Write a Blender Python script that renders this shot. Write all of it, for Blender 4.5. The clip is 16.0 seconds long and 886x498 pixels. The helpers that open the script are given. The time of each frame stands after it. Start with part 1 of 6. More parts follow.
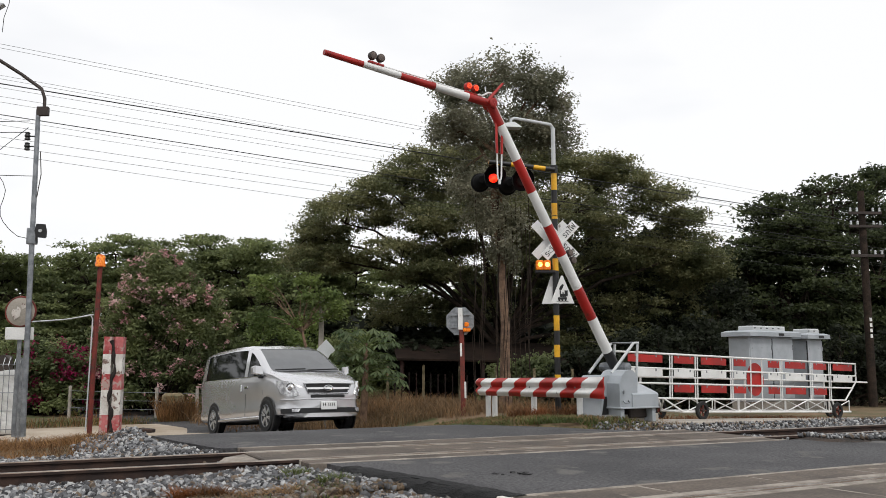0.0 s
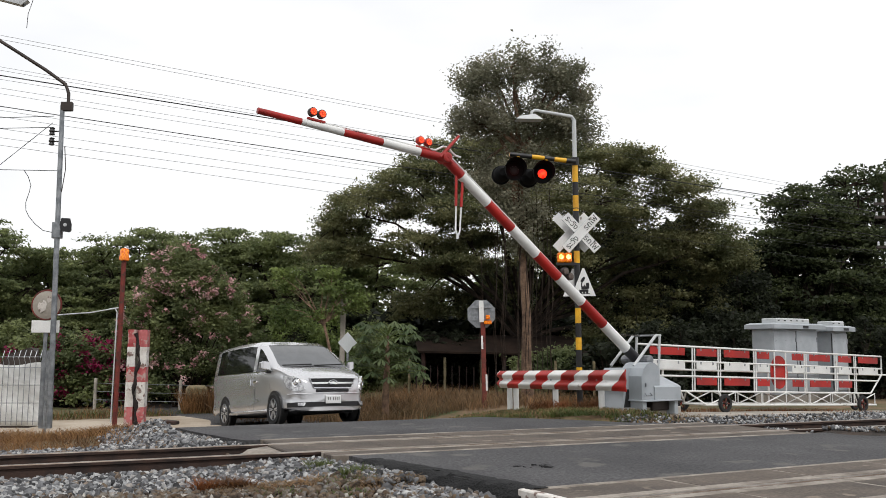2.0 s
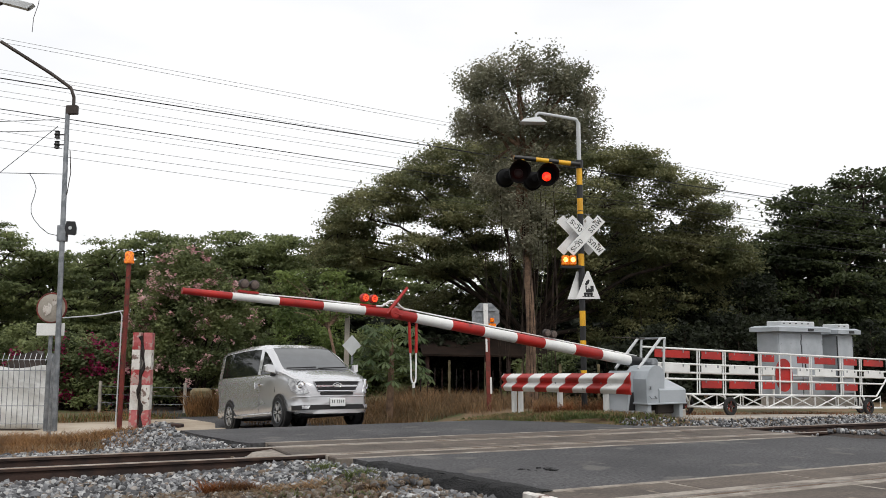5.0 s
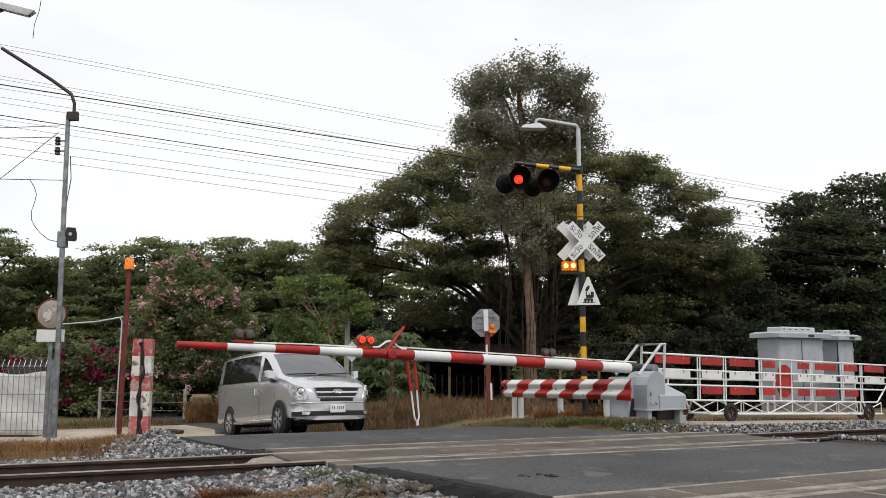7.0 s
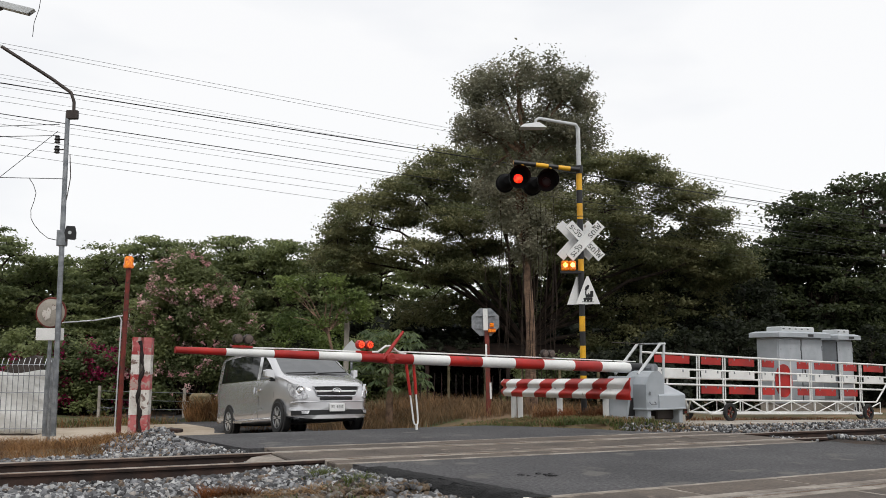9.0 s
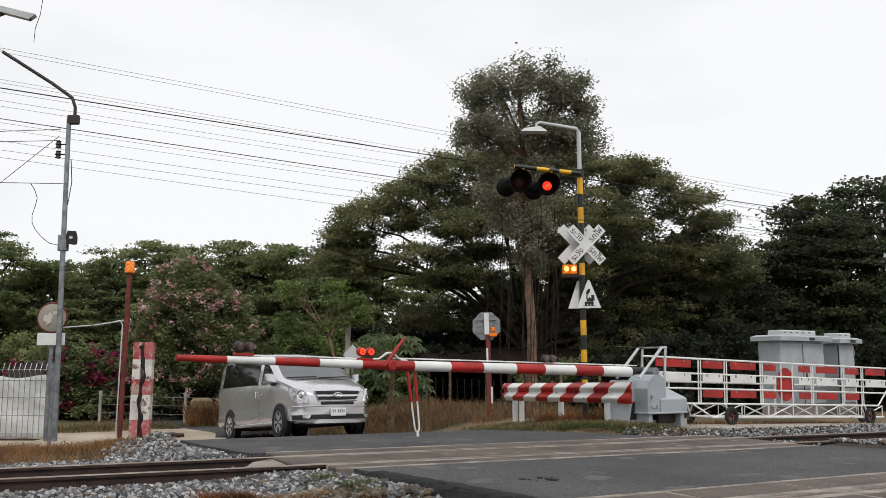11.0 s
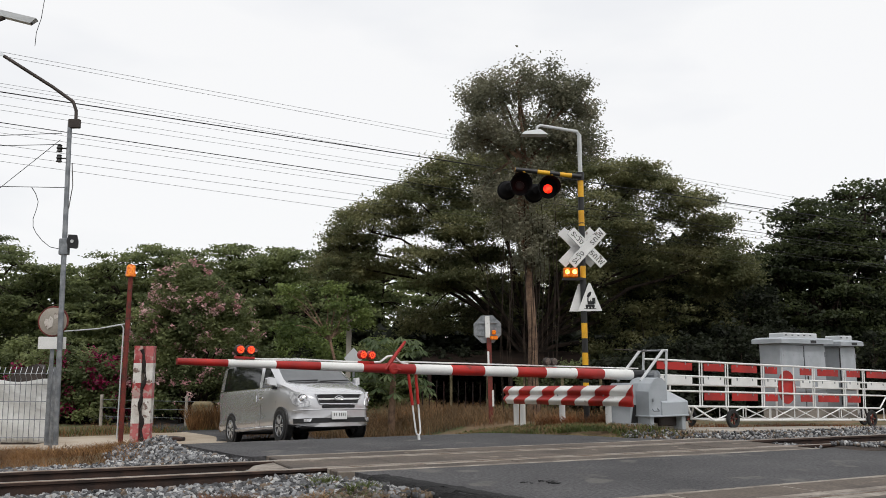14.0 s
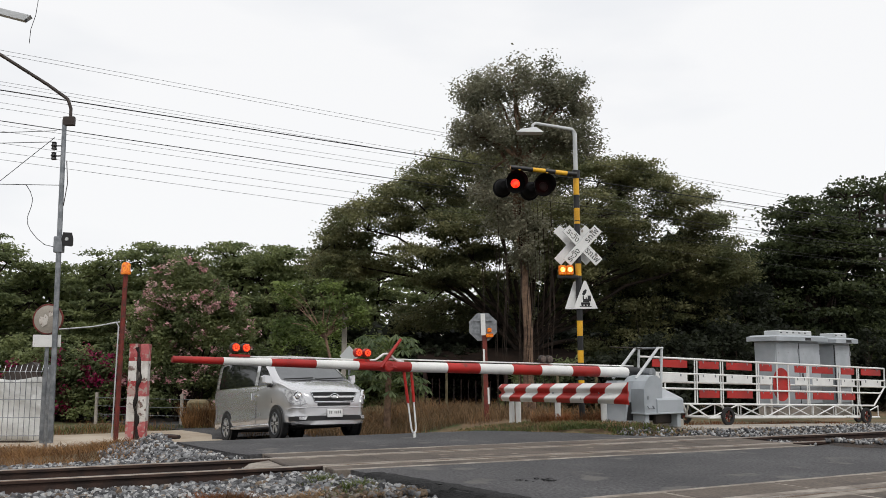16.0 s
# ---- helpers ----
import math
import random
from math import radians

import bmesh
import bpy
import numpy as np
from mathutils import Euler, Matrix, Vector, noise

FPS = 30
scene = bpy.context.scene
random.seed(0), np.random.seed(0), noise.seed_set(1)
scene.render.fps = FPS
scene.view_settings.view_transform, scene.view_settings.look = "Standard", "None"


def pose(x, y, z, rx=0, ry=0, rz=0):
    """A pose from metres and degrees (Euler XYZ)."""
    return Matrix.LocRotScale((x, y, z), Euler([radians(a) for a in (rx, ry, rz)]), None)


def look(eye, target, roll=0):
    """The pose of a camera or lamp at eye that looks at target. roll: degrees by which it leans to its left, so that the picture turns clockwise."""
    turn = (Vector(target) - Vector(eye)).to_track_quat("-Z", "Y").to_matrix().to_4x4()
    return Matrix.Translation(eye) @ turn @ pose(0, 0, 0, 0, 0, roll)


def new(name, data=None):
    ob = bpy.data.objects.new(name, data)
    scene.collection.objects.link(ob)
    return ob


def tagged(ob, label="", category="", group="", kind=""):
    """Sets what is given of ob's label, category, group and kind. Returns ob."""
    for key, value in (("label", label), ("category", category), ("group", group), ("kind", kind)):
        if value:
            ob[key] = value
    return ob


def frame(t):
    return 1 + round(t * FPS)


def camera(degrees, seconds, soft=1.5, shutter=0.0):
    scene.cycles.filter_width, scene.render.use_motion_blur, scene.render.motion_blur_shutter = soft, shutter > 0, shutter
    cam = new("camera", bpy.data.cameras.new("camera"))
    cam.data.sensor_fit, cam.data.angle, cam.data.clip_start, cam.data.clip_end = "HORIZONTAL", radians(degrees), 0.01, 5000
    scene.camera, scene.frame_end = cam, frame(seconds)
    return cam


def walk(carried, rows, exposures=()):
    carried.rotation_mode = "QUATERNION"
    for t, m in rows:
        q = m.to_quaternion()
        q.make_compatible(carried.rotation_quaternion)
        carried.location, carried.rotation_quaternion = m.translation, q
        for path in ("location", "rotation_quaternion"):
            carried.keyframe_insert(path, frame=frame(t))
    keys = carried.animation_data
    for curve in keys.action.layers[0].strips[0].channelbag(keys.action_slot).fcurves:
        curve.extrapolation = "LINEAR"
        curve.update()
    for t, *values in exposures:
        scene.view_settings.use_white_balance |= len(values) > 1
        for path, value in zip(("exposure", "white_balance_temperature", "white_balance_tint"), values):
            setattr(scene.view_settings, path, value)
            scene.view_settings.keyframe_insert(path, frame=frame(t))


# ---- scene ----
# camera
cam = camera(53.4, 16.0, soft=0.78)
EYE = 1.07


def view(yaw, pitch, roll):
    return pose(0, 0, EYE, 0, 0, yaw) @ pose(0, 0, 0, pitch) @ pose(0, 0, 0, 0, roll) @ pose(0, 0, 0, 90)


TURNS = [(0, -1.663, 7.346, -0.063), (0.5, -1.506, 7.444, 0.044), (1, -0.983, 7.640, 0.057), (1.5, -0.605, 7.302, -0.129),
         (2, -0.292, 6.874, -0.060), (2.5, -0.123, 6.504, -0.085), (3, -0.128, 6.482, -0.114), (3.5, -0.181, 6.812, -0.098),
         (4, -0.087, 6.936, -0.052), (5.2, 0.0, 7.08, -0.07), (6.5, 0.061, 7.242, -0.089), (7, 0.000, 7.450, -0.040),
         (7.5, -0.022, 7.490, -0.080), (8, 0.012, 7.447, -0.131), (8.5, 0.087, 7.319, -0.086), (9, -0.029, 7.393, -0.124),
         (10.2, 0.0, 7.6, -0.06), (11.5, 0.063, 7.833, 0.006), (12, 0.062, 8.167, 0.059), (12.5, -0.035, 8.129, 0.035),
         (13, 0.036, 7.919, 0.082), (13.5, 0.019, 7.959, 0.034), (14, 0.090, 7.870, 0.062), (14.5, 0.020, 7.975, 0.074),
         (15, -0.082, 7.834, 0.028), (15.5, -0.109, 7.827, 0.105), (16, -0.200, 7.724, 0.105)]
walk(cam, [(t, view(a, b, c)) for t, a, b, c in TURNS],
     [(0, 0.17), (2.5, 0.22), (4.2, 0.22), (7, 0.17), (9, 0.13), (11.5, 0.10), (16, 0.09)])

# ---------------------------------------------------------------- light
SUN_UP, SUN_TURN = 58, 205
world = bpy.data.worlds.new("overcast_sky")
scene.world = world
world.use_nodes = True
wn, wl = world.node_tree.nodes, world.node_tree.links
wn.clear()
w_out = wn.new("ShaderNodeOutputWorld")
w_bg = wn.new("ShaderNodeBackground")
w_sky = wn.new("ShaderNodeTexSky")
w_sky.sky_type = "NISHITA"
w_sky.sun_disc = False
w_sky.sun_elevation, w_sky.sun_rotation = radians(SUN_UP), radians(SUN_TURN)
w_dim = wn.new("ShaderNodeMix")
w_dim.data_type, w_dim.blend_type = "RGBA", "MULTIPLY"
w_dim.inputs["Factor"].default_value = 1.0
w_dim.inputs[7].default_value = (0.1, 0.1, 0.1, 1)
wl.new(w_sky.outputs[0], w_dim.inputs[6])
w_co = wn.new("ShaderNodeTexCoord")
w_map = wn.new("ShaderNodeMapping")
w_map.inputs["Scale"].default_value = (1.0, 1.0, 3.0)
w_noise = wn.new("ShaderNodeTexNoise")
w_noise.inputs["Scale"].default_value = 1.6
w_noise.inputs["Detail"].default_value = 5
w_ramp = wn.new("ShaderNodeValToRGB")
w_ramp.color_ramp.elements[0].position, w_ramp.color_ramp.elements[0].color = 0.36, (0.765, 0.785, 0.825, 1)
w_ramp.color_ramp.elements[1].position, w_ramp.color_ramp.elements[1].color = 0.56, (0.925, 0.925, 0.93, 1)
wl.new(w_co.outputs["Generated"], w_map.inputs[0])
wl.new(w_map.outputs[0], w_noise.inputs["Vector"])
wl.new(w_noise.outputs["Fac"], w_ramp.inputs[0])
w_mix = wn.new("ShaderNodeMix")
w_mix.data_type = "RGBA"
w_mix.inputs["Factor"].default_value = 0.94
wl.new(w_dim.outputs[2], w_mix.inputs[6])
wl.new(w_ramp.outputs[0], w_mix.inputs[7])
wl.new(w_mix.outputs[2], w_bg.inputs[0])
w_bg.inputs[1].default_value = 1.0
wl.new(w_bg.outputs[0], w_out.inputs[0])
sun_data = bpy.data.lights.new("sun", "SUN")
sun_data.energy, sun_data.angle, sun_data.color = 1.25, radians(15), (1.0, 0.97, 0.93)
sun = new("sun", sun_data)
sun.matrix_world = look((6, -10, 30), (0, 12, 0))


# ---------------------------------------------------------------- materials
def srgb(r, g, b):
    return tuple((c / 255 / 12.92 if c <= 10 else ((c / 255 + 0.055) / 1.055) ** 2.4) for c in (r, g, b))


def mat(name, base, rough=0.6, metal=0.0, second=None, scale=4.0, fine=60.0, bump=0.2, vary=0.12, wear=None, wear_at=0.62,
        glow=0.0, island=0.0, each=0.0, coat=0.0, spread=0.1, dist=0.01, leaf=False, spec=0.5):
    """A surface with broad blotches of a second tone, fine grain and relief, and worn spots of a third tone."""
    m = bpy.data.materials.new(name)
    m.use_nodes = True
    n, l = m.node_tree.nodes, m.node_tree.links
    b = n["Principled BSDF"]
    b.inputs["Roughness"].default_value, b.inputs["Metallic"].default_value = rough, metal
    b.inputs["Coat Weight"].default_value = coat
    b.inputs["Coat Roughness"].default_value = 0.06
    b.inputs["Specular IOR Level"].default_value = spec
    co = n.new("ShaderNodeTexCoord")
    big, small = n.new("ShaderNodeTexNoise"), n.new("ShaderNodeTexNoise")
    big.inputs["Scale"].default_value, big.inputs["Detail"].default_value = scale, 4
    small.inputs["Scale"].default_value, small.inputs["Detail"].default_value = fine, 3
    l.new(co.outputs["Object"], big.inputs["Vector"]), l.new(co.outputs["Object"], small.inputs["Vector"])
    ramp = n.new("ShaderNodeValToRGB")
    ramp.color_ramp.elements[0].position, ramp.color_ramp.elements[1].position = 0.5 - spread, 0.5 + spread
    second = second or tuple(c * (1 - vary * 2) for c in base)
    ramp.color_ramp.elements[0].color, ramp.color_ramp.elements[1].color = (*second, 1), (*base, 1)
    l.new(big.outputs["Fac"], ramp.inputs[0])
    hsv = n.new("ShaderNodeHueSaturation")
    l.new(ramp.outputs[0], hsv.inputs["Color"])
    val = n.new("ShaderNodeMapRange")
    val.inputs["From Min"].default_value, val.inputs["From Max"].default_value = 0.25, 0.75
    val.inputs["To Min"].default_value, val.inputs["To Max"].default_value = 1 - vary, 1 + vary
    l.new(small.outputs["Fac"], val.inputs["Value"])
    last = val.outputs[0]
    if island or each:
        src = n.new("ShaderNodeNewGeometry").outputs["Random Per Island"] if island else n.new("ShaderNodeObjectInfo").outputs["Random"]
        mr = n.new("ShaderNodeMapRange")
        mr.inputs["To Min"].default_value, mr.inputs["To Max"].default_value = 1 - (island or each), 1 + (island or each)
        l.new(src, mr.inputs["Value"])
        mul = n.new("ShaderNodeMath")
        mul.operation = "MULTIPLY"
        l.new(last, mul.inputs[0]), l.new(mr.outputs[0], mul.inputs[1])
        last = mul.outputs[0]
    l.new(last, hsv.inputs["Value"])
    col = hsv.outputs[0]
    if wear:
        wnz = n.new("ShaderNodeTexNoise")
        wnz.inputs["Scale"].default_value, wnz.inputs["Detail"].default_value = scale * 2.3, 6
        l.new(co.outputs["Object"], wnz.inputs["Vector"])
        wr = n.new("ShaderNodeMapRange")
        wr.inputs["From Min"].default_value, wr.inputs["From Max"].default_value = wear_at, wear_at + 0.06
        l.new(wnz.outputs["Fac"], wr.inputs["Value"])
        mix = n.new("ShaderNodeMix")
        mix.data_type = "RGBA"
        l.new(wr.outputs[0], mix.inputs["Factor"]), l.new(col, mix.inputs[6])
        mix.inputs[7].default_value = (*wear, 1)
        col = mix.outputs[2]
    l.new(col, b.inputs["Base Color"])
    if bump:
        bp = n.new("ShaderNodeBump")
        bp.inputs["Strength"].default_value, bp.inputs["Distance"].default_value = bump, dist
        l.new(small.outputs["Fac"], bp.inputs["Height"]), l.new(bp.outputs[0], b.inputs["Normal"])
    if leaf:
        tr = n.new("ShaderNodeBsdfTranslucent")
        l.new(col, tr.inputs[0])
        ms = n.new("ShaderNodeMixShader")
        ms.inputs[0].default_value = 0.48
        l.new(b.outputs[0], ms.inputs[1]), l.new(tr.outputs[0], ms.inputs[2])
        l.new(ms.outputs[0], n["Material Output"].inputs[0])
    if glow:
        l.new(col, b.inputs["Emission Color"])
        b.inputs["Emission Strength"].default_value = glow
    return m


RED = mat("red_paint", srgb(176, 33, 25), 0.45, second=srgb(148, 28, 23), scale=2, wear=srgb(120, 40, 30), wear_at=0.66, bump=0.05)
WHITE = mat("white_paint", (0.78, 0.78, 0.76), 0.45, scale=2, vary=0.06, wear=srgb(150, 145, 135), wear_at=0.67, bump=0.05)
BLACK = mat("black_paint", (0.012, 0.012, 0.013), 0.45, bump=0.05)
MATT_BLACK = mat("black_hood", (0.004, 0.004, 0.0045), 0.9, bump=0.05, spec=0.2)
YELLOW = mat("yellow_paint", srgb(228, 172, 30), 0.5, second=srgb(205, 150, 30), bump=0.05)
GREY = mat("grey_enamel", srgb(168, 173, 178), 0.45, second=srgb(154, 160, 165), scale=2.5, vary=0.05, bump=0.04, wear=srgb(120, 118, 112), wear_at=0.7)
PALE = mat("pale_grey_enamel", srgb(196, 199, 200), 0.5, scale=2, vary=0.05, bump=0.04)
STEEL = mat("galvanised_steel", srgb(150, 153, 156), 0.42, 0.6, second=srgb(120, 124, 128), scale=8, vary=0.08, bump=0.05)
DARK_STEEL = mat("dark_steel", srgb(70, 62, 58), 0.6, 0.4, vary=0.15, bump=0.1)
RUST = mat("rusty_red_steel", srgb(120, 46, 36), 0.7, second=srgb(92, 40, 32), scale=6, vary=0.2, wear=srgb(70, 48, 38), wear_at=0.6)
RAIL_SIDE = mat("rusty_rail", srgb(64, 46, 38), 0.8, 0.1, second=srgb(44, 33, 29), scale=5, vary=0.2)
RAIL_TOP = mat("polished_rail_head", srgb(150, 140, 130), 0.35, 0.8, second=srgb(115, 100, 88), scale=3, vary=0.12)
ASPHALT = mat("asphalt", (0.070, 0.068, 0.070), 0.85, second=(0.042, 0.041, 0.043), scale=0.7, fine=30, vary=0.7, bump=1.0, wear=(0.105, 0.098, 0.092), wear_at=0.6, dist=0.02, spread=0.14)
FRESH = mat("fresh_asphalt", (0.012, 0.012, 0.0125), 0.95, second=(0.007, 0.007, 0.0075), scale=3, fine=50, vary=0.35, bump=1.0, dist=0.03)
SLAB = mat("crossing_slab", srgb(96, 86, 77), 0.88, second=srgb(70, 63, 57), scale=1.6, fine=34, vary=0.32, bump=0.6, wear=srgb(128, 117, 104), wear_at=0.63, each=0.14, spread=0.16)
CURB = mat("worn_concrete_edge", srgb(150, 142, 132), 0.85, second=srgb(112, 103, 94), scale=2.6, fine=30, vary=0.2, bump=0.4)
CONCRETE = mat("concrete", srgb(165, 158, 148), 0.88, second=srgb(140, 134, 124), scale=1.5, fine=30, vary=0.12, bump=0.3)
LANE = mat("dusty_concrete_lane", srgb(176, 163, 146), 0.9, second=srgb(150, 136, 118), scale=0.7, fine=25, vary=0.12, bump=0.3)


def stone_mat(name, tones):
    """Broken stone: every piece has a tone of its own, with grain over it."""
    m = mat(name, (0.3, 0.3, 0.3), 0.85, fine=45, bump=0.5)
    n, l = m.node_tree.nodes, m.node_tree.links
    ramp = n.new("ShaderNodeValToRGB")
    while len(ramp.color_ramp.elements) < len(tones):
        ramp.color_ramp.elements.new(0.5)
    for e, (at, tone) in zip(ramp.color_ramp.elements, tones):
        e.position, e.color = at, (*srgb(*tone), 1)
    l.new(n.new("ShaderNodeNewGeometry").outputs["Random Per Island"], ramp.inputs[0])
    grain = n.new("ShaderNodeTexNoise")
    grain.inputs["Scale"].default_value, grain.inputs["Detail"].default_value = 26, 4
    l.new(n.new("ShaderNodeTexCoord").outputs["Object"], grain.inputs["Vector"])
    rng = n.new("ShaderNodeMapRange")
    rng.inputs["From Min"].default_value, rng.inputs["From Max"].default_value = 0.3, 0.7
    rng.inputs["To Min"].default_value, rng.inputs["To Max"].default_value = 0.7, 1.25
    l.new(grain.outputs["Fac"], rng.inputs["Value"])
    hsv = n.new("ShaderNodeHueSaturation")
    l.new(ramp.outputs[0], hsv.inputs["Color"]), l.new(rng.outputs[0], hsv.inputs["Value"])
    l.new(hsv.outputs[0], n["Principled BSDF"].inputs["Base Color"])
    return m


STONE = stone_mat("ballast_stone", ((0.0, (38, 38, 39)), (0.25, (82, 82, 84)), (0.58, (120, 121, 123)), (0.84, (176, 176, 175)), (0.93, (112, 96, 80)), (1.0, (74, 64, 55))))
STONE_TAN = stone_mat("soiled_ballast_stone", ((0.0, (44, 36, 30)), (0.25, (88, 70, 52)), (0.5, (104, 90, 73)), (0.7, (112, 110, 106)), (0.85, (70, 52, 38)), (1.0, (172, 168, 160))))
# brown bed soil, darkened to stand for shaded gaps between the stones
BED = mat("ballast_bed", srgb(62, 48, 37), 0.95, second=srgb(34, 28, 24), scale=3, fine=25, vary=0.35, bump=1.0, dist=0.04)
SOIL = mat("dry_soil", srgb(118, 96, 72), 0.95, second=srgb(86, 80, 52), scale=0.35, fine=8, vary=0.3, bump=0.8, dist=0.04, wear=srgb(70, 78, 40), wear_at=0.56)
STRAW = mat("dry_grass", srgb(152, 114, 74), 0.8, second=srgb(104, 78, 52), scale=2, vary=0.1, bump=0, island=0.4, leaf=True)
RUSSET = mat("russet_dry_fern", srgb(138, 86, 52), 0.8, second=srgb(100, 68, 42), scale=2, vary=0.1, bump=0, island=0.4, leaf=True)
GREEN_GRASS = mat("green_weeds", srgb(98, 106, 58), 0.7, second=srgb(72, 84, 44), scale=2, vary=0.1, bump=0, island=0.4, leaf=True)
BARK = mat("brown_bark", srgb(134, 108, 88), 0.9, second=srgb(98, 78, 64), scale=6, fine=30, vary=0.25, bump=0.8, dist=0.03)
DARK_BARK = mat("dark_bark", srgb(60, 50, 43), 0.9, second=srgb(42, 36, 32), scale=5, fine=25, vary=0.25, bump=0.8, dist=0.03, spec=0.15)
LEAF_RAIN = mat("rain_tree_leaves", srgb(132, 131, 93), 0.58, second=srgb(92, 97, 66), scale=0.8, vary=0.1, bump=0, island=0.24, leaf=True, spec=0.3)
LEAF_TALL = mat("grey_green_leaves", srgb(150, 147, 126), 0.58, second=srgb(116, 117, 97), scale=1.0, vary=0.1, bump=0, island=0.24, leaf=True, spec=0.3)
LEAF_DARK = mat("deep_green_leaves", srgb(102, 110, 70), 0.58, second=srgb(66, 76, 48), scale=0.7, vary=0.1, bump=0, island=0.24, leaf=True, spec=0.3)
LEAF_WOOD = mat("wood_edge_leaves", srgb(82, 90, 58), 0.58, second=srgb(54, 62, 42), scale=0.7, vary=0.1, bump=0, island=0.24, leaf=True, spec=0.3)
LEAF_MID = mat("fresh_green_leaves", srgb(130, 138, 92), 0.58, second=srgb(94, 104, 70), scale=0.8, vary=0.1, bump=0, island=0.24, leaf=True, spec=0.3)
LEAF_BRIGHT = mat("light_green_leaves", srgb(120, 134, 76), 0.58, second=srgb(88, 104, 60), scale=0.8, vary=0.1, bump=0, island=0.35, leaf=True, spec=0.3)
# shade under the trees, put into the leaf colour
LEAF_SHADE = mat("shade_dark_leaves", srgb(51, 56, 41), 0.6, second=srgb(38, 43, 32), scale=0.8, vary=0.1, bump=0, island=0.24, leaf=True, spec=0.25)
THIN_WIRE = mat("weathered_wire", (0.05, 0.05, 0.053), 0.8, bump=0)
LEAF_PAPAYA = mat("papaya_leaves", srgb(110, 122, 86), 0.45, second=srgb(72, 88, 58), scale=2, vary=0.1, bump=0, island=0.3, leaf=True, spec=0.3)
BLOOM = mat("pale_pink_bracts", srgb(218, 186, 182), 0.6, second=srgb(196, 142, 146), scale=1.5, vary=0.1, bump=0, island=0.35, leaf=True)
MAGENTA = mat("magenta_bracts", srgb(158, 38, 88), 0.6, second=srgb(120, 30, 64), scale=2, vary=0.1, bump=0, island=0.35, leaf=True)
SILVER = mat("silver_car_paint", srgb(212, 212, 214), 0.22, 0.6, second=srgb(207, 207, 209), scale=1, vary=0.02, bump=0, coat=1.0)
GLASS = mat("tinted_glass", (0.008, 0.009, 0.010), 0.04, bump=0, vary=0.02, spec=0.26)
SHIELD = mat("windscreen_glass", (0.11, 0.115, 0.12), 0.06, bump=0, vary=0.05, spec=0.7)
CHROME = mat("chrome", (0.8, 0.8, 0.8), 0.1, 1.0, bump=0, vary=0.02)
RIM = mat("alloy_rim", srgb(196, 196, 196), 0.35, 0.5, bump=0, vary=0.04)
LAMP_GREY = mat("unlit_grey_lens", srgb(104, 90, 82), 0.4, second=srgb(78, 66, 60), scale=30, bump=0.1)
TYRE = mat("tyre_rubber", (0.016, 0.016, 0.016), 0.85, bump=0.2)
PLASTIC = mat("black_plastic", (0.014, 0.014, 0.015), 0.5, bump=0.05)
LENS = mat("clear_headlamp", (0.72, 0.73, 0.74), 0.1, 0.1, second=(0.34, 0.34, 0.36), scale=14, fine=90, vary=0.25, bump=0.1, coat=1.0)
PLATE = mat("number_plate", (0.75, 0.75, 0.74), 0.4, bump=0, vary=0.04)
# faint glow added to all amber plastic, unlit beacons too
AMBER = mat("amber_lens", srgb(236, 138, 22), 0.25, second=srgb(206, 92, 14), scale=30, bump=0, vary=0.1, glow=0.18)
AMBER_LIT = mat("lit_amber_lens", srgb(255, 206, 120), 0.25, second=srgb(255, 170, 60), scale=16, bump=0, vary=0.1, glow=2.6)
RED_LIT = mat("lit_red_lens", srgb(255, 60, 24), 0.25, second=srgb(214, 18, 10), scale=12, bump=0, vary=0.1, glow=1.5)
RED_DIM = mat("unlit_red_lens", srgb(34, 12, 11), 0.6, bump=0, vary=0.1, spec=0.2)
ORANGE_LIT = mat("lit_orange_lens", srgb(255, 84, 36), 0.3, second=srgb(200, 40, 20), scale=40, bump=0, vary=0.15, glow=1.3)
SHED = mat("weathered_dark_boards", srgb(52, 30, 25), 0.9, second=srgb(34, 24, 21), scale=2, vary=0.25)
SHED_ROOF = mat("rusted_tin_roof", srgb(42, 33, 28), 0.95, second=srgb(30, 24, 21), scale=1.5, vary=0.2, spec=0.08)
TARP = mat("white_tarpaulin", srgb(222, 222, 220), 0.7, second=srgb(200, 200, 198), scale=1.2, fine=9, vary=0.06, bump=0.6, dist=0.06)
WIRE = mat("dark_cable", (0.03, 0.03, 0.032), 0.9, bump=0)
FADED = mat("faded_red_paint", srgb(158, 56, 58), 0.75, second=srgb(184, 104, 104), scale=5, fine=30, vary=0.12, bump=0.4, wear=srgb(176, 150, 142), wear_at=0.53)
CHALK = mat("chalky_white_paint", srgb(216, 212, 206), 0.8, second=srgb(190, 182, 174), scale=5, fine=30, vary=0.1, bump=0.4, wear=srgb(120, 98, 90), wear_at=0.57)
PILLAR = mat("mossy_render", srgb(128, 116, 92), 0.95, second=srgb(86, 80, 56), scale=3, fine=20, vary=0.25, bump=0.6, dist=0.03)
BRUSH = mat("brown_brush", srgb(150, 122, 90), 0.85, second=srgb(106, 88, 66), scale=1.2, vary=0.1, bump=0, island=0.45, leaf=True)
CRACK = mat("dark_rotten_crack", (0.02, 0.014, 0.012), 0.9)


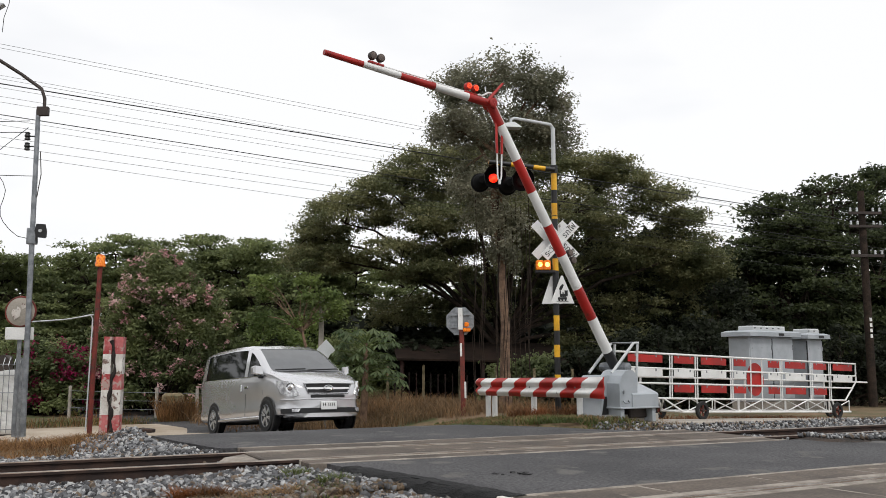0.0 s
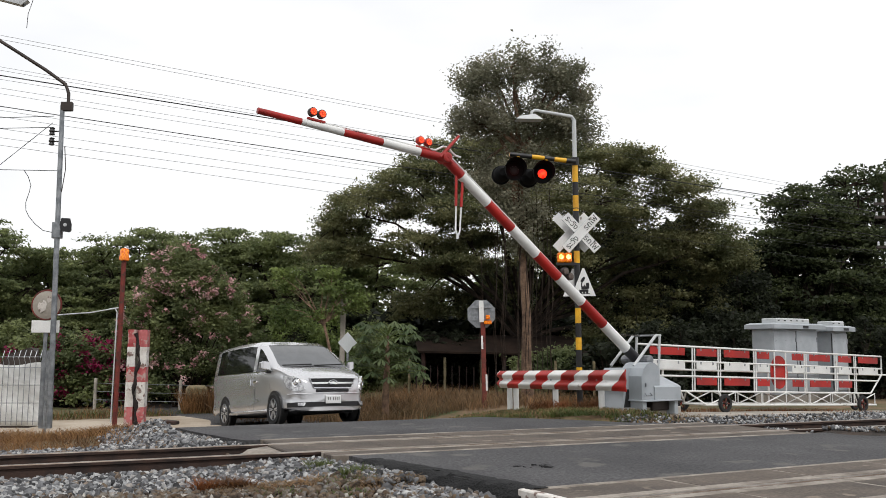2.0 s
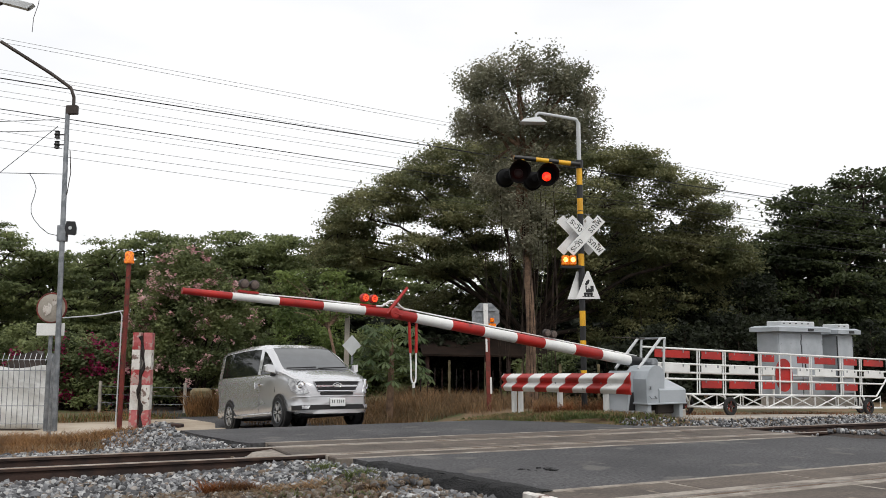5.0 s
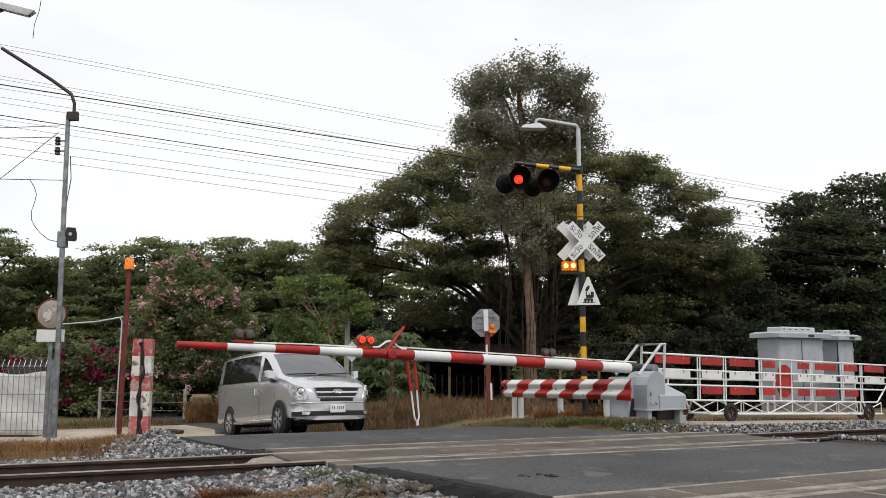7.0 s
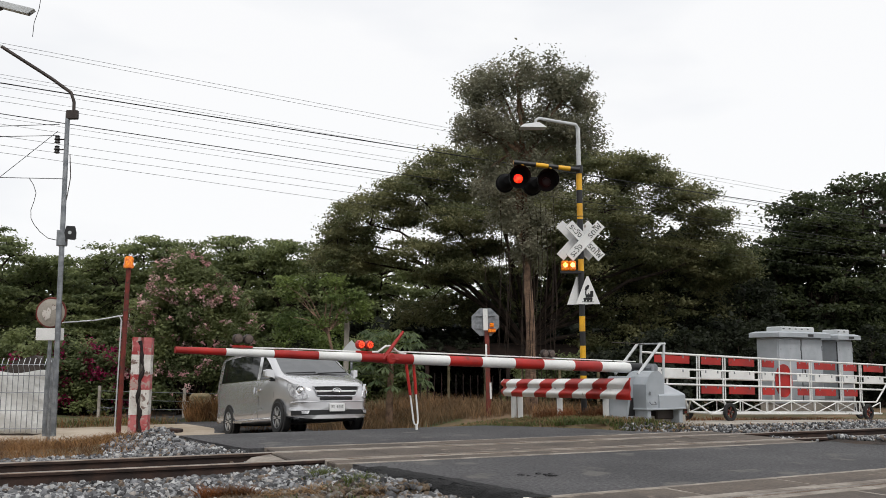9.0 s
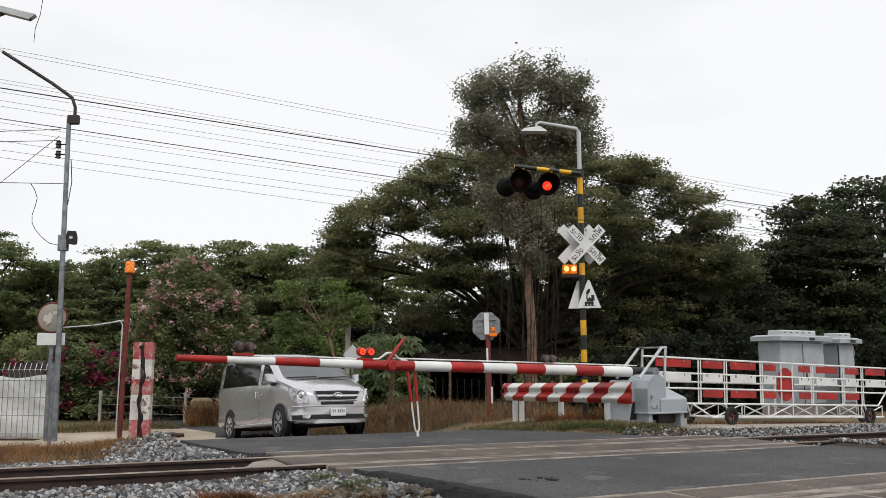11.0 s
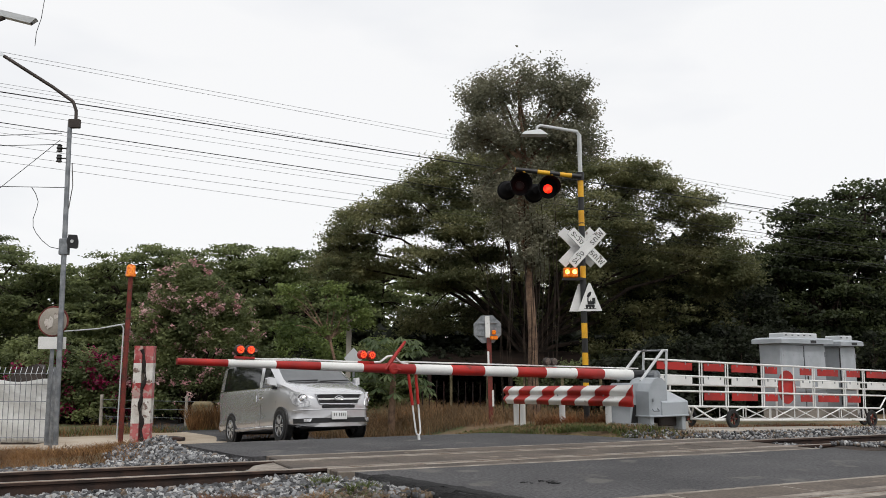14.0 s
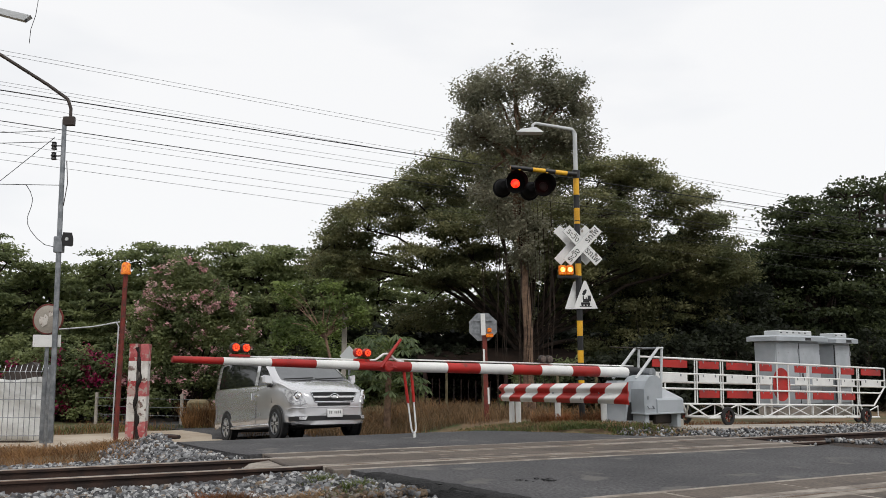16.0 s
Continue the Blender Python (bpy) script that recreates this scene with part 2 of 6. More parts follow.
# ---------------------------------------------------------------- mesh tools
class Geo:
    def __init__(self):
        self.v, self.f, self.m = [], [], []

    def add(self, verts, faces, slot=0, place=None):
        k = len(self.v)
        self.v += [tuple(place @ Vector(p)) if place else tuple(p) for p in verts]
        self.f += [tuple(k + i for i in face) for face in faces]
        self.m += [slot] * len(faces)
        return self

    def hull(self, points, slot=0, place=None):
        bm = bmesh.new()
        for p in points:
            bm.verts.new(p)
        out = bmesh.ops.convex_hull(bm, input=bm.verts)
        junk = [e for e in out["geom_interior"] + out["geom_unused"] if isinstance(e, bmesh.types.BMVert)]
        bmesh.ops.delete(bm, geom=list(set(junk)), context="VERTS")
        bmesh.ops.dissolve_limit(bm, angle_limit=0.01, verts=bm.verts, edges=bm.edges)
        bm.verts.index_update()
        self.add([v.co[:] for v in bm.verts], [[v.index for v in f.verts] for f in bm.faces], slot, place)
        bm.free()
        return self

    def box(self, c, s, bevel=0.0, slot=0, place=None):
        x, y, z = (a / 2 for a in s)
        if bevel <= 0:
            vs = [(c[0] + i * x, c[1] + j * y, c[2] + k * z) for i in (-1, 1) for j in (-1, 1) for k in (-1, 1)]
            return self.add(vs, [(0, 1, 3, 2), (4, 6, 7, 5), (0, 4, 5, 1), (2, 3, 7, 6), (0, 2, 6, 4), (1, 5, 7, 3)], slot, place)
        b, pts = min(bevel, 0.45 * min(s)), []
        for i in (-1, 1):
            for j in (-1, 1):
                for k in (-1, 1):
                    for q in ((0, b, b), (b, 0, b), (b, b, 0)):
                        pts.append((c[0] + i * (x - q[0]), c[1] + j * (y - q[1]), c[2] + k * (z - q[2])))
        return self.hull(pts, slot, place)

    def tube(self, path, radii, sides=10, slot=0, caps=True, slots=None, place=None):
        path = [Vector(p) for p in path]
        if not isinstance(radii, (list, tuple)):
            radii = [radii] * len(path)
        verts, faces, side = [], [], None
        for i, p in enumerate(path):
            d = (path[min(i + 1, len(path) - 1)] - path[max(i - 1, 0)]).normalized()
            if side is None:
                side = d.cross(Vector((0, 0, 1)) if abs(d.z) < 0.9 else Vector((0, 1, 0))).normalized()
            side = (side - d * side.dot(d)).normalized()
            up = side.cross(d)
            for k in range(sides):
                a = 2 * math.pi * k / sides
                verts.append(p + (side * math.cos(a) + up * math.sin(a)) * radii[i])
        start = len(self.f)
        for i in range(len(path) - 1):
            for k in range(sides):
                q = (k + 1) % sides
                faces.append((i * sides + k, i * sides + q, (i + 1) * sides + q, (i + 1) * sides + k))
        if caps:
            faces += [tuple(range(sides))[::-1], tuple((len(path) - 1) * sides + k for k in range(sides))]
        self.add(verts, faces, slot, place)
        if slots:
            for i in range(len(path) - 1):
                for k in range(sides):
                    self.m[start + i * sides + k] = slots[i]
        return self

    def lathe(self, profile, sides=16, slot=0, place=None, caps=True):
        """profile: (radius, z) pairs from one end to the other, turned about z."""
        verts = [(r * math.cos(2 * math.pi * k / sides), r * math.sin(2 * math.pi * k / sides), z) for r, z in profile for k in range(sides)]
        faces = [(i * sides + k, i * sides + (k + 1) % sides, (i + 1) * sides + (k + 1) % sides, (i + 1) * sides + k)
                 for i in range(len(profile) - 1) for k in range(sides)]
        if caps:
            faces += [tuple(range(sides))[::-1], tuple((len(profile) - 1) * sides + k for k in range(sides))]
        return self.add(verts, faces, slot, place)

    def prism(self, outline, y0, y1, slot=0, place=None):
        """outline: (x, z) pairs, extruded along y."""
        n = len(outline)
        verts = [(x, y0, z) for x, z in outline] + [(x, y1, z) for x, z in outline]
        faces = [tuple(range(n)), tuple(range(2 * n - 1, n - 1, -1))] + [(i, i + n, (i + 1) % n + n, (i + 1) % n) for i in range(n)]
        return self.add(verts, faces, slot, place)

    def mesh(self, name, mats, smooth=False):
        me = bpy.data.meshes.new(name)
        me.from_pydata(self.v, [], self.f)
        for m in mats if isinstance(mats, (list, tuple)) else [mats]:
            me.materials.append(m)
        me.polygons.foreach_set("material_index", self.m)
        if smooth:
            me.polygons.foreach_set("use_smooth", [True] * len(self.f))
        bm = bmesh.new()
        bm.from_mesh(me)
        bmesh.ops.recalc_face_normals(bm, faces=bm.faces)
        bm.to_mesh(me)
        bm.free()
        if smooth:
            me.set_sharp_from_angle(angle=radians(40))
        return me


def part(name, geo, mats, parent=None, label="", smooth=False, at=None):
    ob = new(name, geo.mesh(name, mats, smooth))
    if parent:
        ob.parent = parent
    if at is not None:
        ob.matrix_basis = at
    return tagged(ob, label)


def thing(name, at, label, category, group="", kind=""):
    ob = new(name)
    ob.empty_display_size = 0.2
    ob.matrix_basis = at
    return tagged(ob, label, category, group, kind)


# the plan: s runs along the rails, p across them away from the camera
ALONG = 26.5
CU, SU = math.cos(radians(ALONG)), math.sin(radians(ALONG))


def xy(s, p):
    return s * CU - p * SU, s * SU + p * CU


def sp(x, y):
    return x * CU + y * SU, -x * SU + y * CU


def smooth(a, b, x):
    t = min(max((x - a) / (b - a), 0), 1)
    return t * t * (3 - 2 * t)


def road_z(s, p):
    k = 0.084 - 0.054 * smooth(9, 12, s)
    return -k * min(max(p - 13.6, 0), 8.2) + 0.02 * min(max(p - 22, 0), 6) if p > 0 else 0.0


ROAD_L = [(-6, 4.6), (0, 4.2), (3.0, 3.85), (6.1, 3.85), (7.6, 3.6), (8.7, 3.4), (10.2, 3.0), (11.05, 2.85), (12.2, 2.62), (13.5, 2.46), (15.4, 2.6), (17, 3.4), (20, 4.4), (24, 5.2), (40, 0)]
ROAD_R = [(-6, 15), (0, 14.5), (6.1, 13.5), (7.6, 11.8), (8.6, 10.4), (10.6, 10.2), (11.05, 9.75), (11.35, 9.19), (12.5, 8.57), (13.6, 7.64), (15, 7.6), (17, 8.0), (20, 8.3), (24, 8.0), (40, 2)]


# the two tracks: distance of the middle at s = 0, and its drift per metre along s
TRACK_FAR, FAR_DRIFT = 10.16, -0.038
TRACK_NEAR, NEAR_DRIFT = 4.83, 0.025


def rail_line(s):
    return TRACK_FAR + FAR_DRIFT * s


def meet_slabs(s, p):
    """Slides the asphalt's edges on to the slabs beside the two tracks."""
    if p > 11:
        return p + (rail_line(s) + 1.155 - 11.07) * smooth(12.6, 11.07, p)
    if p > 6:
        return p + (rail_line(s) - 1.005 - 8.56) * smooth(7.4, 8.56, p) + (TRACK_NEAR + NEAR_DRIFT * s + 1.255 - 6.13) * smooth(7.2, 6.13, p)
    return p


def edge(line, p):
    for (p0, s0), (p1, s1) in zip(line, line[1:]):
        if p <= p1:
            return s0 + (s1 - s0) * max(p - p0, 0) / (p1 - p0)
    return line[-1][1]


def ground_z(s, p):
    """The lie of the land under the road, the track bed and the verges."""
    z = road_z(s, p)
    on_bed = smooth(13.2, 11.8, p) * (1 if s < 6 else smooth(12.4, 11.4, p))
    z -= 0.10 * on_bed
    z -= 0.03
    z += 0.09 * smooth(1.5, 2.3, s) * smooth(3.6, 3.2, s) * smooth(10.85, 11.15, p) * smooth(13.8, 13.0, p)
    pile = math.exp(-((s - 2.28) / 0.42) ** 2 - ((p - 12.9) / 0.7) ** 2)
    z += 0.085 * pile
    z -= 0.09 * smooth(2.0, 0.8, s) * smooth(11.6, 12.8, p) * smooth(16.5, 15.5, p)
    z += 0.09 * smooth(8.2, 9.2, s) * smooth(10.8, 10.2, s) * smooth(11.7, 12.4, p) * smooth(18, 16, p)
    if p > 11.5:
        z -= 0.06 * smooth(10.7, 11.5, s) * smooth(12.2, 12.7, p) * smooth(16, 15, p)
        z -= min(max(s - 12, 0) * 0.027, 0.3) * smooth(11.5, 13, p)
    z += 0.1 * smooth(9.7, 10.6, s) * smooth(7.6, 8.2, p) * smooth(9.3, 9.0, p)
    if on_bed < 0.2:
        z += 0.05 * noise.noise((s * 0.35, p * 0.35, 3.0))
    if 9.3 < p < 10.9 and s < 3.2:
        z -= 0.07 * smooth(9.3, 9.6, p) * smooth(10.9, 10.7, p)
    l, r = edge(ROAD_L, p), edge(ROAD_R, p)
    if 7.4 < p < 11.4:
        z += 0.055 * smooth(l - 1.3, l - 0.3, s) * smooth(r + 1.3, r + 0.3, s)
    if l - 0.4 < s < r + 0.4 and p > 11:
        z = min(z, road_z(s, p) - 0.06)
    if -14 < s < 4.5 and 17.4 < p < 26:
        z = min(z, road_z(s, p) - 0.03)
    return z


# ---------------------------------------------------------------- ground, road, rails
def build_ground():
    ps = [-260, -120, -50, -20, -8] + [-4 + 0.4 * i for i in range(75)] + [27, 29, 32, 36, 42, 50, 65, 90, 140, 220, 380]
    ss = [-300, -150, -70, -35, -20] + [-13 + 0.4 * i for i in range(105)] + [31, 35, 42, 55, 80, 130, 220, 380]
    g, w = Geo(), len(ss)
    verts = [(*xy(s, p), ground_z(s, p)) for p in ps for s in ss]
    faces, slots = [], []
    for i in range(len(ps) - 1):
        for j in range(w - 1):
            faces.append((i * w + j, i * w + j + 1, (i + 1) * w + j + 1, (i + 1) * w + j))
            pm, sm = (ps[i] + ps[i + 1]) / 2, (ss[j] + ss[j + 1]) / 2
            bed = pm < (12.1 if sm > 6 else 13.0 - 1.6 * smooth(2.0, 0.0, sm))
            slots.append(0 if bed and pm > -3 else 1)
    g.add(verts, faces)
    g.m = slots
    ob = part("ground", g, [BED, SOIL], smooth=True)
    tagged(ob, "dry brown soil and grey track bed round the crossing", "ground", kind="structure")


def build_road():
    g, g2 = Geo(), Geo()
    ps = sorted({-6, -3, 0, 2, 3.61, 6.13, 6.6, 7.2, 8.0, 8.56, 11.07} | {11.3 + 0.35 * i for i in range(38)} | {25, 27, 30, 34, 40})
    n = 14
    bands = [[p for p in ps if p <= 3.61], [p for p in ps if 6.13 <= p <= 8.56], [p for p in ps if p >= 11.07]]
    for band in bands:
        rows = []
        for p in band:
            l, r = edge(ROAD_L, p), edge(ROAD_R, p)
            wob = 0.06 * noise.noise((p * 1.7, 1, 0))
            across = [l + wob + (r - l) * k / n for k in range(n + 1)]
            rows.append([(*xy(a, meet_slabs(a, p)), road_z(a, p) + 0.004) for a in across])
        verts = [v for row in rows for v in row]
        low = [(v[0], v[1], v[2] - 0.3) for v in verts]
        m, c = n + 1, len(verts)
        faces = [(i * m + k, i * m + k + 1, (i + 1) * m + k + 1, (i + 1) * m + k) for i in range(len(rows) - 1) for k in range(n)]
        faces += [(k, k + 1, c + k + 1, c + k) for k in range(n)] + [((len(rows) - 1) * m + k, (len(rows) - 1) * m + k + 1, c + (len(rows) - 1) * m + k + 1, c + (len(rows) - 1) * m + k) for k in range(n)]
        faces += [(i * m, (i + 1) * m, c + (i + 1) * m, c + i * m) for i in range(len(rows) - 1)] + [(i * m + n, (i + 1) * m + n, c + (i + 1) * m + n, c + i * m + n) for i in range(len(rows) - 1)]
        g.add(verts + low, faces)
    road = part("road", g, ASPHALT)
    tagged(road, "worn dark grey asphalt road over the level crossing", "road", kind="structure")
    # the rough raked shoulder of newer asphalt along the road's edge
    for lo, hi in ((6.1, 8.6),):
        k = 70
        verts, faces = [], []
        for i in range(k + 1):
            p = lo + (hi - lo) * i / k
            l = edge(ROAD_L, p)
            for j in range(10):
                d = j / 9
                jit = 0.02 * noise.noise((p * 9, j * 2.3, 5)) + 0.02 * noise.noise((p * 2.5, j, 9))
                verts.append((*xy(l + 0.2 + 0.15 * jit * 9 - 0.36 * d + jit, p - 0.04 * d), 0.014 - 0.62 * max(0, d - 0.5) ** 1.3 + (jit if d > 0.55 else abs(jit)) * 0.8 * min(d * 3, 1)))
        faces = [(i * 10 + j, i * 10 + j + 1, (i + 1) * 10 + j + 1, (i + 1) * 10 + j) for i in range(k) for j in range(9)]
        g2.add(verts, faces)
    part("shoulder", g2, FRESH, road, "fresh black asphalt raked down to the ballast", smooth=True)
    rng = random.Random(3)
    for k in range(22):
        a, d = rng.uniform(0, 6.28), rng.random() ** 0.35
        w = rng.uniform(0.012, 0.036)
        lump = Geo().hull([(w * math.cos(b) * rng.uniform(0.6, 1.2), w * 0.7 * math.sin(b) * rng.uniform(0.6, 1.2), z * w) for b in [0.9 * q for q in range(7)] for z in (0, 0.45)])
        part("asphalt_lump", lump, ASPHALT if k % 3 else FRESH, road, at=pose(0.93 + 0.19 * d * math.cos(a), 8.68 + 0.11 * d * math.sin(a), 0.004))
    lane = Geo()
    rows = []
    for i in range(25):
        s = 5.6 - 1.0 * i
        a, b = 17.8 + 0.3 * math.sin(i), 25.4 + 0.2 * math.sin(i * 1.3)
        rows.append([(*xy(s, a + (b - a) * k / 8), road_z(s, a + (b - a) * k / 8) + 0.002) for k in range(9)])
    lane.add([v for r in rows for v in r], [(i * 9 + k, i * 9 + k + 1, (i + 1) * 9 + k + 1, (i + 1) * 9 + k) for i in range(24) for k in range(8)])
    tagged(part("pavement", lane, LANE), "dusty pale concrete side lane", "lane", kind="structure")


def rail_profile():
    return [(-0.06, -0.16), (0.06, -0.16), (0.06, -0.145), (0.012, -0.125), (0.010, -0.045), (0.034, -0.035), (0.035, -0.008), (0.028, 0.0),
            (-0.028, 0.0), (-0.035, -0.008), (-0.034, -0.035), (-0.010, -0.045), (-0.012, -0.125), (-0.06, -0.145)]


def build_track(p_mid, drift, label):
    tr = thing("railway_track", pose(*xy(0, p_mid), 0, 0, 0, ALONG + math.degrees(math.atan(drift))), label, "railway track", "railway tracks", "structure")
    for off in (-0.5, 0.5):
        g = Geo()
        prof = rail_profile()
        n = len(prof)
        stations = [-90, -30] + [-12 + 3 * i for i in range(14)] + [60, 160]
        verts = [(s, off + a, b + 0.012) for s in stations for a, b in prof]
        faces = [(i * n + k, i * n + (k + 1) % n, (i + 1) * n + (k + 1) % n, (i + 1) * n + k) for i in range(len(stations) - 1) for k in range(n)]
        g.add(verts, faces)
        g.m = [1 if f % n in (6, 7, 8) else 0 for f in range(len(faces))]
        part("rail", g, [RAIL_SIDE, RAIL_TOP], tr)
    sl = Geo().box((0, 0, -0.25), (0.22, 1.9, 0.13), 0.02).mesh("sleeper", CONCRETE)
    for i in range(60):
        s = -14 + 0.62 * i
        if 3.0 < s < 10.0 or (p_mid < 6 and s < 12):
            continue
        o = new("sleeper", sl)
        o.parent, o.location = tr, (s, 0, 0)
    # joint bars on the near rail
    for s in (-9.5, 12.4):
        part("joint_bar", Geo().box((s, -0.535, -0.07), (0.5, 0.03, 0.07), 0.008), RAIL_SIDE, tr)
    return tr


def build_slabs(track, s0, s1, reach_near, reach_far, beam=0.045, skew=0.35):
    """Concrete crossing slabs between and beside the rails, with pale worn edges."""
    for lo, hi, start in ((-reach_near, -0.56, s0 + skew), (-0.44, 0.44, s0), (0.56, reach_far, s0 + skew * 0.2)):
        k = int((s1 - s0) / 1.2)
        for i in range(k):
            a, b = start + (s1 - start) * i / k, start + (s1 - start) * (i + 1) / k
            part("slab", Geo().box(((a + b) / 2, (lo + hi) / 2, -0.09 + 0.006 * noise.noise((a, lo, 0))), (b - a - 0.03, hi - lo - 0.012, 0.19), 0.012), SLAB, track)
            if i:
                part("slab_joint", Geo().box((a, (lo + hi) / 2, -0.05), (0.035, hi - lo - 0.03, 0.112), 0.004), CURB if beam > 0.1 else SLAB, track)
        for e in ((lo, 1), (hi, -1)):
            wide = beam if abs(e[0]) < 0.6 else 0.08
            part("slab_edge", Geo().box(((start + s1) / 2, e[0] + e[1] * wide / 2, -0.06), (s1 - start, wide, 0.138), 0.006), CURB, track)


build_ground()
build_road()
far_track = build_track(TRACK_FAR, FAR_DRIFT, "rusty metre-gauge railway track set in grey ballast")
near_track = build_track(TRACK_NEAR, NEAR_DRIFT, "metre-gauge railway track sunk in crossing slabs")
build_slabs(far_track, 2.95, 10.2, 1.0, 1.15)
part("slab_ramp", Geo().hull([(2.52, -0.4, -0.15), (2.52, 0.4, -0.15), (2.93, -0.42, -0.005), (2.93, 0.42, -0.005), (2.93, -0.42, -0.18), (2.93, 0.42, -0.18), (2.7, 0.4, -0.03)]), CURB, far_track, "sloping worn end of the slabs")
build_slabs(near_track, 3.92, 15.9, 1.25, 1.25, 0.13, 0.0)
part("end_kerb", Geo().box((3.87, 0.9, -0.08), (0.09, 0.72, 0.18), 0.01), CHALK, near_track, "white-painted end of the crossing slabs")


# ---------------------------------------------------------------- crossing barrier
PIVOT = Vector((3.72, 16.611, 0.985))
ARM_TURN = math.degrees(math.atan2(-0.5527, -0.8333))
BASE_Z = 0.0
L_IN, L_OUT = 5.46, 3.27
barrier = thing("crossing_barrier", pose(PIVOT.x, PIVOT.y, BASE_Z, 0, 0, ARM_TURN), "grey electric crossing barrier with striped folding arm", "level-crossing barrier")


def build_barrier():
    """The arm runs along the thing's own x axis. Returns the three parts that move."""
    hz = PIVOT.z - BASE_Z
    # plinth, hood and counterweight housing stand behind the pivot
    part("plinth", Geo().box((-0.1, 0.02, 0.06), (1.25, 0.75, 0.14), 0.01), CONCRETE, barrier)
    g = Geo()
    g.hull([(x, y, z) for y in (-0.28, 0.28) for x, z in ((0.70, 0.0), (0.1, 0.0), (0.1, 0.84), (0.56, 0.84), (0.60, 0.8))])
    part("pedestal", g, GREY, barrier)
    # flat black panel stands in for the shade inside the pedestal's opening
    part("opening_shade", Geo().hull([(x, y, z) for y in (0.27, 0.286) for x, z in ((0.65, 0.14), (0.42, 0.14), (0.42, 0.46), (0.58, 0.46))]), PLASTIC, barrier)
    hood = Geo()
    hood.prism([(0.52, 0.28), (0.06, 0.28), (0.06, 0.80), (0.10, 0.88), (0.18, 0.935), (0.26, 0.945), (0.36, 0.92), (0.45, 0.84), (0.52, 0.70)], 0.06, 0.60)
    hood.hull([(x, y, z) for x in (-0.46, 0.22) for y, z in ((0.63, 0.28), (0.63, 0.50), (0.60, 0.53), (0.16, 0.69), (0.10, 0.69), (0.10, 0.28))])
    part("hood", hood, GREY, barrier, "grey sheet-steel machine hood")
    part("hood_flange", Geo().box((0.03, 0.34, 0.265), (1.02, 0.6, 0.03), 0.006), GREY, barrier)
    for x in (-0.38, 0.44):
        part("foot", Geo().box((x, 0.34, 0.14), (0.1, 0.5, 0.28), 0.01), GREY, barrier)
    part("hood_handle", Geo().tube([(0.46, 0.62, 0.40), (0.46, 0.66, 0.36), (0.33, 0.66, 0.36), (0.33, 0.62, 0.40)], 0.012, 6), STEEL, barrier)
    part("latch", Geo().box((0.44, 0.625, 0.55), (0.03, 0.02, 0.06), 0.004), STEEL, barrier)
    part("motor_box", Geo().box((-0.2, 0.3, 0.17), (0.6, 0.3, 0.2), 0.02), DARK_STEEL, barrier)
    # bracing frame round the arm's foot
    for y in (-0.28, 0.3):
        g = Geo()
        g.tube([(0.40, y, 0.88), (-0.20, y, 1.44), (-0.32, y, 1.44)], 0.028, 6)
        g.tube([(-0.30, y, 1.44), (-0.24, y, 0.6)], 0.024, 6)
        part("brace", g, PALE, barrier)
    part("brace_bar", Geo().tube([(-0.22, -0.28, 1.44), (-0.22, 0.3, 1.44)], 0.022, 6), STEEL, barrier)
    part("stay_rod", Geo().tube([(-0.22, -0.1, 1.44), (0.62, -0.12, 1.46)], 0.008, 5), DARK_STEEL, barrier)
    # inner arm: black foot, then white and red bands
    inner = Geo()
    cuts = [0.0, 0.35, 1.07, 1.72, 2.42, 3.04, 3.72, 4.36, 5.04, L_IN]
    tints = [2, 0, 1, 0, 1, 0, 1, 0, 1]
    path, rad, slots = [], [], []
    for i, c in enumerate(cuts):
        path.append((c, 0, 0)), rad.append(0.099 - 0.02 * c / L_IN)
        if i < len(tints):
            slots.append(tints[i])
    inner.tube(path, rad, 14, slots=slots)
    arm = part("inner_arm", inner, [WHITE, RED, BLACK], barrier, "tapered tube banded red and white", smooth=True, at=pose(0, 0, hz))
    part("hub", Geo().lathe([(0.05, -0.34), (0.09, -0.33), (0.09, 0.33), (0.05, 0.34)], 14, place=pose(0, 0, 0, 90)), STEEL, arm)
    part("link_rod", Geo().tube([(0.1, -0.05, 0.12), (2.5, -0.03, 0.115), (L_IN, 0, 0.11)], 0.012, 5), WHITE, arm)
    for y in (-0.1, 0.1):
        part("fork", Geo().tube([(L_IN - 0.12, y, -0.02), (L_IN + 0.02, y, 0.0)], 0.025, 6), RED, arm)

